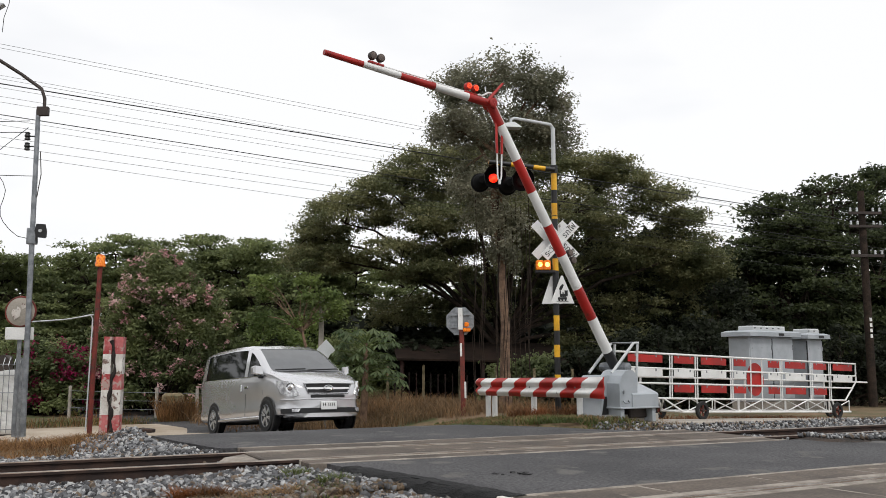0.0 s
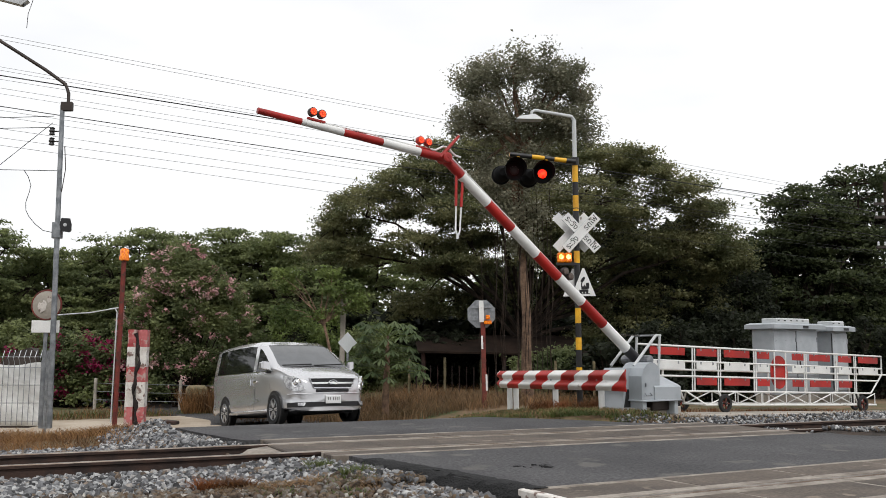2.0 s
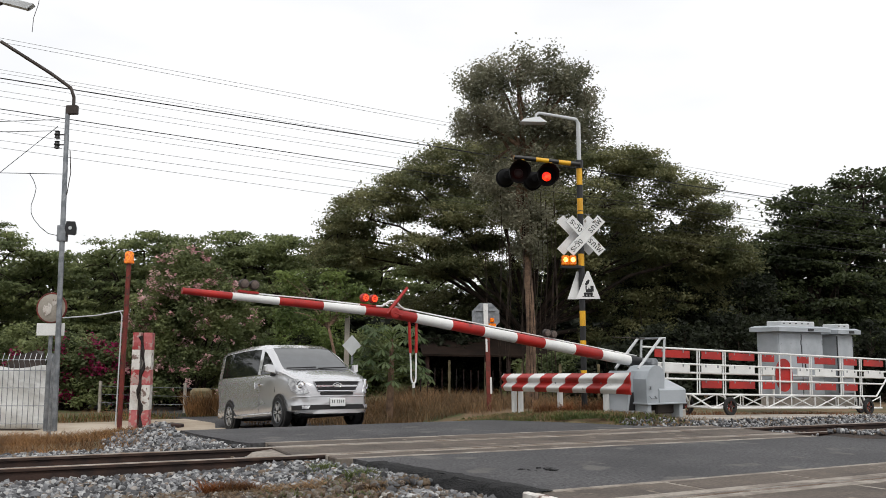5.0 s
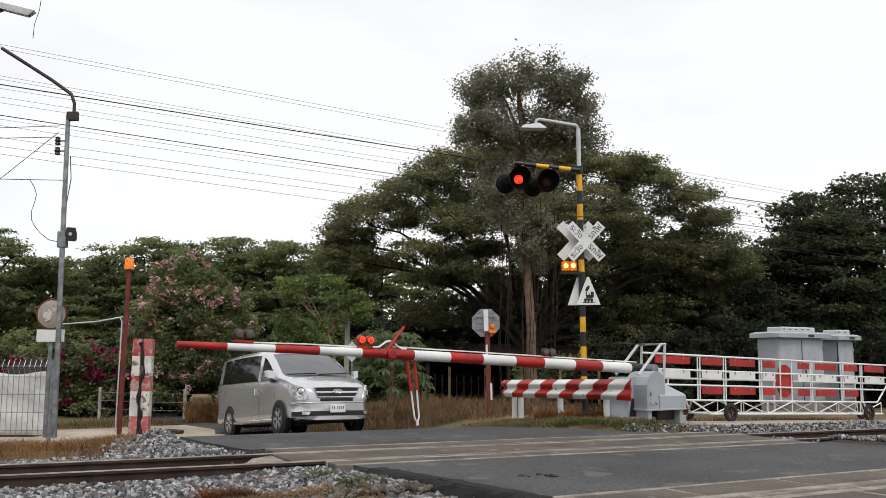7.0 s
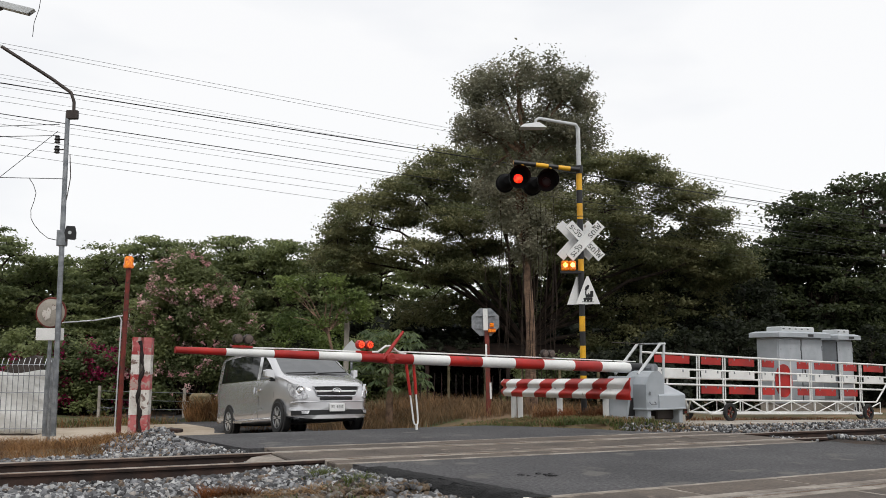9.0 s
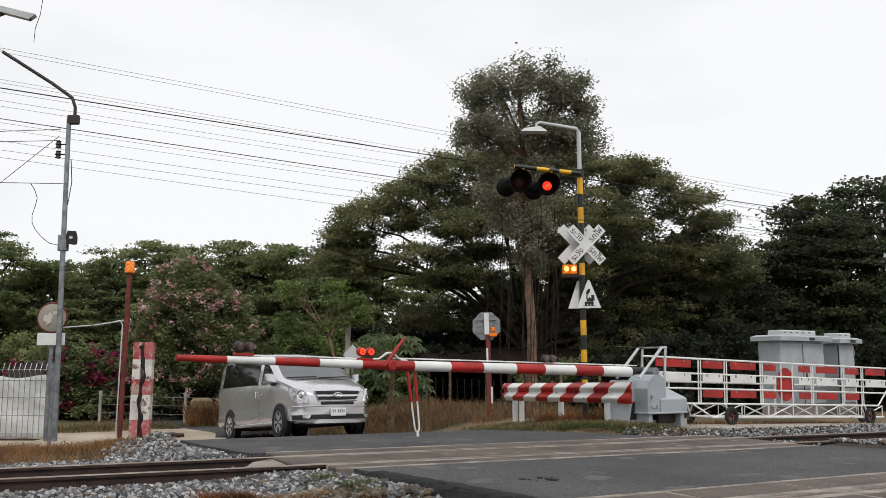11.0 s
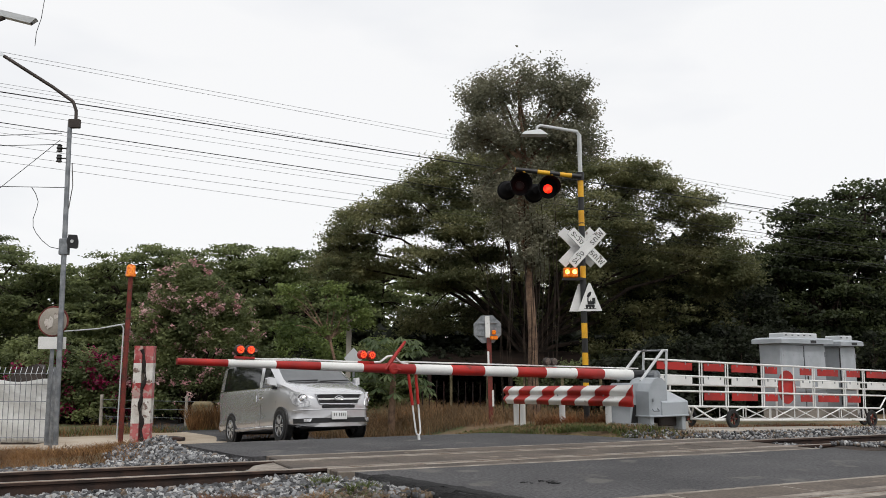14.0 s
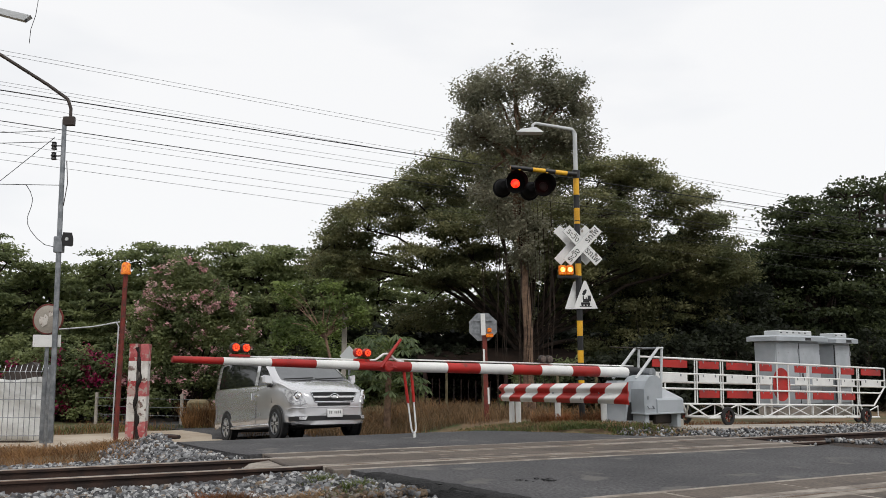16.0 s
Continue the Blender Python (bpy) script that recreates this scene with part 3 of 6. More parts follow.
    def lamps(parent, x, lit, rise=0.17):
        part("lamp_bracket", Geo().box((x, 0, rise - 0.09), (0.3, 0.05, 0.035), 0.01), RED, parent)
        part("lamp_stem", Geo().tube([(x, 0, 0.05), (x, 0, rise - 0.08)], 0.018, 6), RED, parent)
        for d in (-0.075, 0.075):
            h = part("lamp", Geo().lathe([(0.04, -0.045), (0.066, -0.036), (0.068, 0.036), (0.06, 0.04)], 16, place=pose(x + d, 0, rise + 0.02, 90)), RED if lit else DARK_STEEL, parent)
            for sgn in (-1, 1):
                part("lens", Geo().lathe([(0.058, 0.0), (0.056, 0.006), (0.036, 0.009), (0.016, 0.011)], 16, place=pose(x + d, sgn * 0.039, rise + 0.02, 90 * -sgn)), RED if lit else LAMP_GREY, h)
                if lit:
                    led = Geo()
                    for q in range(9):
                        rr, aa = (0.0, 0) if q == 8 else (0.038, 0.785 * q + 0.3)
                        led.lathe([(0.0155, 0.0), (0.011, 0.006)], 8, place=pose(x + d + rr * math.cos(aa), sgn * 0.048, rise + 0.02 + rr * math.sin(aa), 90 * -sgn))
                    part("led_cluster", led, ORANGE_LIT, h, "lit red diode cluster")
    lamps(arm, 2.28, False)
    outer = Geo()
    cuts = [0, 0.49, 1.19, 1.88, 2.58, L_OUT]
    outer.tube([(c, 0, 0) for c in cuts], [0.073 - 0.027 * c / L_OUT for c in cuts], 14, slots=[0, 1, 0, 1, 0])
    tip = part("outer_arm", outer, [RED, WHITE], barrier, "folding outer arm banded red and white", smooth=True, at=pose(L_IN, 0, hz))
    lamps(tip, 0.42, True)
    part("lamp_bracket", Geo().box((2.34, 0, 0.08), (0.3, 0.05, 0.035), 0.01), RED, tip)
    part("lamp_stem", Geo().tube([(2.34, 0, 0.04), (2.34, 0, 0.09)], 0.018, 6), RED, tip)
    for d in (-0.075, 0.075):
        # a drum with a dull face and a lit face, which turns as it flashes
        drum = Geo()
        drum.lathe([(0.06, -0.04), (0.068, -0.036), (0.068, 0.036), (0.06, 0.04)], 16, slot=0, place=pose(0, 0, 0, 90))
        drum.lathe([(0.058, 0.0), (0.056, 0.006), (0.036, 0.009)], 16, slot=1, place=pose(0, 0.041, 0, -90))
        drum.lathe([(0.058, 0.0), (0.056, 0.006), (0.036, 0.009)], 16, slot=2, place=pose(0, -0.041, 0, 90))
        for q in range(9):
            rr, aa = (0.0, 0) if q == 8 else (0.038, 0.785 * q + 0.3)
            drum.lathe([(0.0165, 0.0), (0.011, 0.006)], 8, slot=3, place=pose(rr * math.cos(aa), -0.05, rr * math.sin(aa), 90))
        tip_lamps.append(part("flashing_lamp", drum, [DARK_STEEL, LAMP_GREY, RED, ORANGE_LIT], tip, "round flashing lamp with red diodes", at=pose(2.34 + d, 0, 0.19)))
    g = Geo()
    g.tube([(0.3, 0.02, 0.085), (0.2, 0.02, 0.09), (0.14, 0.02, 0.13), (0.07, 0.02, 0.18), (0.0, 0.02, 0.19), (-0.07, 0.02, 0.17), (-0.13, 0.02, 0.12), (-0.2, 0.02, 0.085), (-0.3, 0.02, 0.08)], 0.017, 8)
    part("cable_loop", g, WHITE, tip)
    part("horn", Geo().tube([(0.12, 0.05, -0.02), (-0.22, 0.05, 0.42)], [0.035, 0.022], 8), RED, tip)
    part("knuckle", Geo().lathe([(0.06, -0.12), (0.085, -0.11), (0.085, 0.11), (0.06, 0.12)], 12, place=pose(0, 0, 0, 90)), RED, tip)
    part("cable", Geo().tube([(0.3, 0.0, 0.082), (1.4, 0.0, 0.085), (2.3, 0, 0.07)], 0.011, 5), WHITE, tip)
    stand = Geo()
    for x in (-0.07, 0.07):
        stand.tube([(x, 0, 0.02), (x * 0.75, 0, -0.55)], 0.024, 8, slot=0)
        stand.tube([(x * 0.75, 0, -0.55), (x * 0.6, 0, -0.95)], 0.014, 8, slot=1)
    stand.tube([(-0.042, 0, -0.95), (-0.03, 0, -1.0), (0, 0, -1.02), (0.03, 0, -1.0), (0.042, 0, -0.95)], 0.014, 8, slot=1)
    stand.tube([(0, 0, -1.01), (0, 0, -1.09)], 0.022, 8, slot=1)
    leg = part("support_leg", stand, [RED, WHITE], barrier, "hanging prop, red above and bare white below", smooth=True, at=pose(L_IN - 0.28, 0, hz))
    return arm, tip, leg


tip_lamps = []
inner_arm, outer_arm, support_leg = build_barrier()


# ---------------------------------------------------------------- van
def van_pose():
    x, y = -2.26, 19.1
    s, p = sp(x, y)
    up = Vector((-SU * 0.084, CU * 0.084, 1)).normalized()
    fwd = Vector((math.cos(radians(-57)), math.sin(radians(-57)), 0))
    fwd = (fwd - up * fwd.dot(up)).normalized()
    left = up.cross(fwd)
    m = Matrix((fwd, left, up)).transposed().to_4x4()
    m.translation = (x, y, road_z(s, p) + 0.006)
    return m


VAN_AT = van_pose()
van = thing("van", VAN_AT, "silver passenger van waiting at the closed barrier", "van")


def van_top(x):
    pts = [(0.02, 0.90), (-0.08, 0.985), (-0.3, 1.075), (-0.6, 1.18), (-0.92, 1.27), (-1.2, 1.455), (-1.5, 1.655), (-1.82, 1.835), (-2.15, 1.935), (-2.7, 1.98),
           (-3.5, 1.995), (-4.3, 1.995), (-4.8, 1.98), (-5.0, 1.935), (-5.1, 1.76)]
    for (a, za), (b, zb) in zip(pts, pts[1:]):
        if x >= b:
            return za + (zb - za) * (a - x) / (a - b)
    return 1.6


def van_half(x):
    pts = [(0.02, 0.60), (-0.06, 0.72), (-0.18, 0.82), (-0.4, 0.90), (-0.75, 0.945), (-1.2, 0.96), (-4.4, 0.96), (-4.9, 0.93), (-5.06, 0.87), (-5.12, 0.80)]
    for (a, za), (b, zb) in zip(pts, pts[1:]):
        if x >= b:
            return za + (zb - za) * (a - x) / (a - b)
    return 0.8


STATIONS = [0.02, -0.06, -0.18, -0.3, -0.42, -0.6, -0.92, -1.06, -1.2, -1.36, -1.5, -1.66, -1.82, -1.98, -2.05, -2.15, -2.5, -2.9, -3.3, -3.4, -3.9, -4.3, -4.6, -4.85, -5.0, -5.08, -5.12]


def van_ring(x):
    """Right-hand half outline of the body at x, from the sill up to the middle of the top."""
    top, w = van_top(x), van_half(x)
    nose = smooth(-0.5, 0.02, x)
    sill = 0.30 - 0.03 * nose
    belt = min(1.19 + 0.03 * max(-1.2 - x, 0), top - 0.10)
    eave = max(top - 0.13, belt + 0.04) if x < -0.92 else top - 0.05
    tw = w * (1 - 0.14 * min(max(eave - 1.1, 0) / 0.65, 1)) - (0.03 if x > -0.92 else 0)
    rise = belt - 0.05 - sill
    pts = [(w * 0.90, sill), (w * 0.985, sill + 0.07 * rise), (w + 0.006, sill + 0.2 * rise), (w - 0.014, sill + 0.3 * rise), (w - 0.02, sill + 0.52 * rise),
           (w + 0.006, sill + 0.82 * rise), (w * 0.985, belt - 0.05), (w * 0.97, belt)]
    for k in (0.5, 1.0):
        pts.append((w * 0.97 + (tw - w * 0.97) * k, belt + (eave - belt) * k))
    r = top - eave
    pts += [(tw - 0.05, eave + r * 0.55), (tw - 0.14, eave + r * 0.82), (tw * 0.5, top - 0.012), (0, top)]
    return pts


def build_van():
    body, side_glass, shield = Geo(), {}, Geo()
    n = len(van_ring(-2))
    rows = []
    for x in STATIONS:
        half = van_ring(x)
        ring = [(x, -y, z) for y, z in half] + [(x, y, z) for y, z in half[-2::-1]]
        rows.append(ring)
    w = len(rows[0])
    verts = [v for r in rows for v in r]
    faces = []
    panes = {"front_side_window": (-1.2, -2.0), "rear_side_window": (-2.1, -4.6)}
    for i in range(len(STATIONS) - 1):
        xm = (STATIONS[i] + STATIONS[i + 1]) / 2
        for j in range(w - 1):
            jj = j if j < n - 1 else w - 2 - j
            f = (i * w + j, i * w + j + 1, (i + 1) * w + j + 1, (i + 1) * w + j)
            if jj in (7, 8):
                hit = [k for k, (a, b) in panes.items() if b < xm < a]
                if hit:
                    side_glass.setdefault((hit[0], j < n - 1), []).append(f)
                    continue
            if jj >= 11 and -1.9 < xm < -0.92:
                shield.f.append(f)
                continue
            faces.append(f)
    c = len(verts)
    verts += [(0.03, 0, 0.6), (-5.13, 0, 0.9)]
    faces += [(c, j, j + 1) for j in range(w - 1)] + [(c, w - 1, 0)]
    last = (len(STATIONS) - 1) * w
    faces += [(c + 1, last + j + 1, last + j) for j in range(w - 1)] + [(c + 1, last, last + w - 1)]
    faces += [(i * w, (i + 1) * w, (i + 1) * w + w - 1, i * w + w - 1) for i in range(len(STATIONS) - 1)]
    body.add(verts, faces)
    part("body", body, SILVER, van, smooth=True)

    def pane(name, fs, mats, inset):
        used = sorted({i for f in fs for i in f})
        index = {v: k for k, v in enumerate(used)}
        g = Geo().add([(verts[i][0], verts[i][1] * inset, verts[i][2] - (0.006 if inset == 1 else 0)) for i in used], [[index[i] for i in f] for f in fs])
        return part(name, g, mats, van, smooth=True)
    for (name, right), fs in side_glass.items():
        pane(name, fs, GLASS, 0.993)
    pane("windscreen", shield.f, SHIELD, 1)
    # bonnet shut line, pillars' trim and waist line
    for sgn in (-1, 1):
        wl_pts = []
        for x in STATIONS[6:24]:
            h = van_ring(x)
            wl_pts.append((x, sgn * (h[7][0] + 0.004), h[7][1] - 0.005))
        part("waist_trim", Geo().tube(wl_pts, 0.009, 5), CHROME, van)
        part("sliding_door_gap", Geo().tube([(-2.03, sgn * 0.966, 0.36), (-2.03, sgn * 0.95, 0.75), (-2.03, sgn * 0.938, 1.17)], 0.004, 4), PLASTIC, van)
        part("door_gap", Geo().tube([(-1.12, sgn * 0.95, 0.78), (-1.12, sgn * 0.952, 0.9), (-1.1, sgn * 0.934, 1.16)], 0.004, 4), PLASTIC, van)
        part("sill", Geo().box((-2.45, sgn * 0.93, 0.31), (2.4, 0.08, 0.08), 0.02), SILVER, van)
        for x in (-1.9, -2.2):
            part("door_handle", Geo().box((x, sgn * 0.985, 0.98), (0.2 if x > -2 else 0.06, 0.035, 0.045 if x > -2 else 0.16), 0.015), CHROME, van)
        mir = Geo().hull([(-1.12 + a, sgn * (0.965 + b * (0.9 if sgn < 0 else 0.55)), 1.20 + c) for a, b, c in ((0.09, 0, 0), (0.09, 0.19, 0.03), (0.05, 0.24, 0.05), (0.05, 0.24, 0.15), (0.09, 0.19, 0.19), (0.09, 0.03, 0.17),
                          (-0.06, 0, 0), (-0.06, 0.24, 0.03), (-0.06, 0.24, 0.17), (-0.06, 0.03, 0.18))])
        m = part("wing_mirror", mir, SILVER, van)
        part("mirror_stalk", Geo().box((-1.14, sgn * 0.96, 1.16), (0.12, 0.14, 0.06), 0.02), PLASTIC, m)
        lamp = Geo()
        pts = []
        for x, z in ((0.0, 0.72), (-0.02, 0.80), (-0.10, 0.94), (-0.20, 1.005), (-0.50, 1.04), (-0.48, 0.94), (-0.36, 0.78), (-0.2, 0.70), (-0.06, 0.69)):
            hw = van_half(x)
            pts += [(x + 0.02, sgn * (hw * 0.985 + 0.022), z), (x - 0.03, sgn * (hw - 0.08), z)]
        lamp.hull(pts)
        hl = part("headlight", lamp, LENS, van, "clear wraparound headlamp")
        part("lamp_reflector", Geo().lathe([(0.105, 0), (0.10, 0.024), (0.07, 0.012), (0.035, 0.035)], 18, place=pose(-0.115, sgn * 0.765, 0.87, 0, 90, 0) @ pose(0, 0, 0, sgn * -45)), CHROME, hl)
        part("fog_light", Geo().hull([(a, sgn * b, c) for a, b, c in ((0.04, 0.62, 0.445), (0.03, 0.66, 0.375), (-0.06, 0.765, 0.385), (-0.06, 0.765, 0.445), (-0.14, 0.7, 0.41))]), LENS, van)
        part("wiper", Geo().tube([(-0.93, sgn * 0.38 - 0.36, 1.295), (-0.97, sgn * 0.38 + 0.36, 1.325)], 0.014, 5), PLASTIC, van)
    grille = part("grille", Geo().hull([(0.035, y, z) for y, z in ((-0.52, 0.98), (0.52, 0.98), (0.44, 0.80), (-0.44, 0.80))] + [(-0.05, y, z) for y, z in ((-0.52, 1.0), (0.52, 1.0), (0.44, 0.8), (-0.44, 0.8))]), PLASTIC, van, "black grille with chrome bar", at=pose(0, 0, -0.045))
    part("grille_rim", Geo().tube([(0.04, -0.54, 0.99), (0.045, 0, 1.0), (0.04, 0.54, 0.99), (0.045, 0.45, 0.79), (0.05, 0, 0.785), (0.045, -0.45, 0.79), (0.04, -0.54, 0.99)], 0.014, 6), CHROME, grille)
    part("grille_bar", Geo().box((0.04, 0, 0.895), (0.025, 0.98, 0.05), 0.01), CHROME, grille)
    part("badge", Geo().lathe([(0.08, 0), (0.083, 0.012), (0.066, 0.016), (0.062, 0.0)], 20, place=pose(0.052, 0, 0.9, 0, 90, 0) @ Matrix.Diagonal((0.75, 1.3, 1, 1)), caps=False).box((0.056, 0, 0.9), (0.012, 0.07, 0.05)), CHROME, grille)
    part("lower_grille", Geo().box((0.025, 0, 0.72), (0.05, 0.78, 0.06), 0.015), PLASTIC, van, at=pose(0, 0, -0.03))
    corner = ((0.02, 0.60), (-0.06, 0.72), (-0.18, 0.82), (-0.34, 0.885))
    part("bumper_intake", Geo().hull([(x + 0.012, sgn * (y + 0.008), z) for x, y in corner for z in (0.355, 0.455) for sgn in (-1, 1)]), PLASTIC, van, "black lower bumper band")
    part("bumper_crease", Geo().tube([(x + 0.004, -y, 0.63) for x, y in corner[::-1]] + [(x + 0.004, y, 0.63) for x, y in corner], 0.012, 6), SILVER, van, smooth=True)
    part("bumper_lip", Geo().hull([(x, y, z) for x, y, z in ((0.015, -0.58, 0.31), (0.015, 0.58, 0.31), (-0.02, -0.58, 0.275), (-0.02, 0.58, 0.275), (-0.3, -0.86, 0.31), (-0.3, 0.86, 0.31), (-0.3, -0.82, 0.275), (-0.3, 0.82, 0.275), (-0.1, 0.77, 0.3), (-0.1, -0.77, 0.3))]), SILVER, van)
    plate = part("number_plate", Geo().box((0.055, 0, 0.545), (0.02, 0.36, 0.17), 0.008), PLATE, van, at=pose(0.012, 0, -0.045))
    part("cowl", Geo().tube([(-0.9, -0.7, 1.245), (-0.9, 0, 1.272), (-0.9, 0.7, 1.245)], 0.016, 6), PLASTIC, van)
    for k in range(6):
        part("plate_bar", Geo().box((0.067, -0.125 + 0.045 * k + (0.03 if k > 1 else 0), 0.565), (0.004, 0.016, 0.06), 0), BLACK, plate)
    part("underbody", Geo().box((-2.55, 0, 0.28), (4.4, 1.4, 0.12), 0.03), PLASTIC, van)
    part("roof_aerial", Geo().tube([(-2.1, 0.5, 1.87), (-2.5, 0.5, 2.0)], 0.006, 4), PLASTIC, van)
    wheels = []
    for x in (-0.9, -3.95):
        for sgn in (-1, 1):
            # flat black disc on the body side paints the arch's shaded gap
            part("arch_shade_disc", Geo().lathe([(0.395, 0), (0.395, 0.026), (0.38, 0.027)], 28, place=pose(x, sgn * 0.927, 0.345, -90 * sgn)), PLASTIC, van)
            wh = thing("wheel", pose(x, sgn * 0.868, 0.34), "", "")
            wh.parent = van
            part("tyre", Geo().lathe([(0.235, -0.11), (0.315, -0.11), (0.337, -0.085), (0.34, 0), (0.337, 0.085), (0.315, 0.11), (0.235, 0.105)], 30, place=pose(0, 0, 0, 90), caps=False), TYRE, wh, smooth=True)
            rim = Geo().lathe([(0.1, -0.02), (0.24, -0.02), (0.24, 0.1), (0.222, 0.108), (0.215, 0.05), (0.02, 0.04)], 24, slot=1, place=pose(0, 0, 0, -90 * sgn))
            for k in range(6):
                a = 2 * math.pi * k / 6
                for d in (-0.16, 0.16):
                    rim.hull([(r * math.cos(a + q), sgn * yy, r * math.sin(a + q)) for r, q, yy in ((0.05, d - 0.25, 0.105), (0.05, d + 0.25, 0.105), (0.222, d * 0.7 - 0.06, 0.1), (0.222, d * 0.7 + 0.06, 0.1), (0.05, d, 0.07), (0.222, d * 0.7, 0.07))], 0)
            part("rim", rim, [RIM, STEEL], wh)
            wheels.append(wh)
    return wheels


van_wheels = build_van()


# ---------------------------------------------------------------- guard rail, trolley gate, cabinets
def build_guard_rail():
    a, b = Vector((3.18, 15.84, 0.03)), Vector((1.293, 19.5, -0.05))
    d = b - a
    length = d.length + 0.45
    turn = math.degrees(math.atan2(d.y, d.x))
    gr = thing("guard_rail", pose(a.x, a.y, a.z, 0, 1.1, turn), "corrugated steel guard rail banded red and white", "guard rail")
    prof = [(0.003 + 0.075 * abs(math.sin(math.pi * abs(z) / 0.185)) ** 1.3, z) for z in [0.185 - 0.37 * i / 26 for i in range(27)]]
    g = Geo()
    n = len(prof)
    k = 300
    zc = 0.595
    verts, slots, faces = [], [], []
    for i in range(k + 1):
        x = -0.26 + (length + 0.26) * i / k
        q = 1.0 + 0.04 * smooth(0.3, -0.26, x)
        y0 = 0.0
        if x > length - 0.9:
            y0 = -0.36 * ((x - length + 0.9) / 0.9) ** 2
        flat = 1 - 0.75 * smooth(0.3, -0.26, x)
        for o, z in prof:
            verts.append((x, o * flat + y0, zc + z * q))
    c = len(verts)
    verts += [(v[0], v[1] - 0.006, v[2]) for v in verts]
    for i in range(k):
        for j in range(n - 1):
            faces.append((i * n + j, (i + 1) * n + j, (i + 1) * n + j + 1, i * n + j + 1))
            along = -0.26 + (length + 0.26) * (i + 0.5) / k - 1.15 * (0.185 - prof[j][1]) + 1.58
            slots.append(int(along / 0.44) % 2)
    for i in range(k):
        for j in range(n - 1):
            faces.append((c + i * n + j, c + i * n + j + 1, c + (i + 1) * n + j + 1, c + (i + 1) * n + j))
            slots.append(2)
    g.add(verts, faces)
    g.m = slots
    part("beam", g, [RED, WHITE, STEEL], gr, smooth=True)
    lip = [(-0.262, prof[j][0] * 0.25, zc + prof[j][1] * 1.04) for j in range(0, n, 2)]
    part("end_lip", Geo().tube(lip, 0.014, 6), RED, gr, "rolled red end of the beam", smooth=True)
    for x in (0.56, 2.03, 3.49, 3.75):
        part("post", Geo().tube([(x, -0.09, -0.25), (x, -0.09, 0.56)], 0.058, 12), WHITE, gr, smooth=True)
    for x in (0.56, 2.03, 3.49):
        part("bolt", Geo().lathe([(0.02, 0), (0.02, 0.012), (0.01, 0.018)], 8, place=pose(x, 0.005, zc, -90)), STEEL, gr)


build_guard_rail()


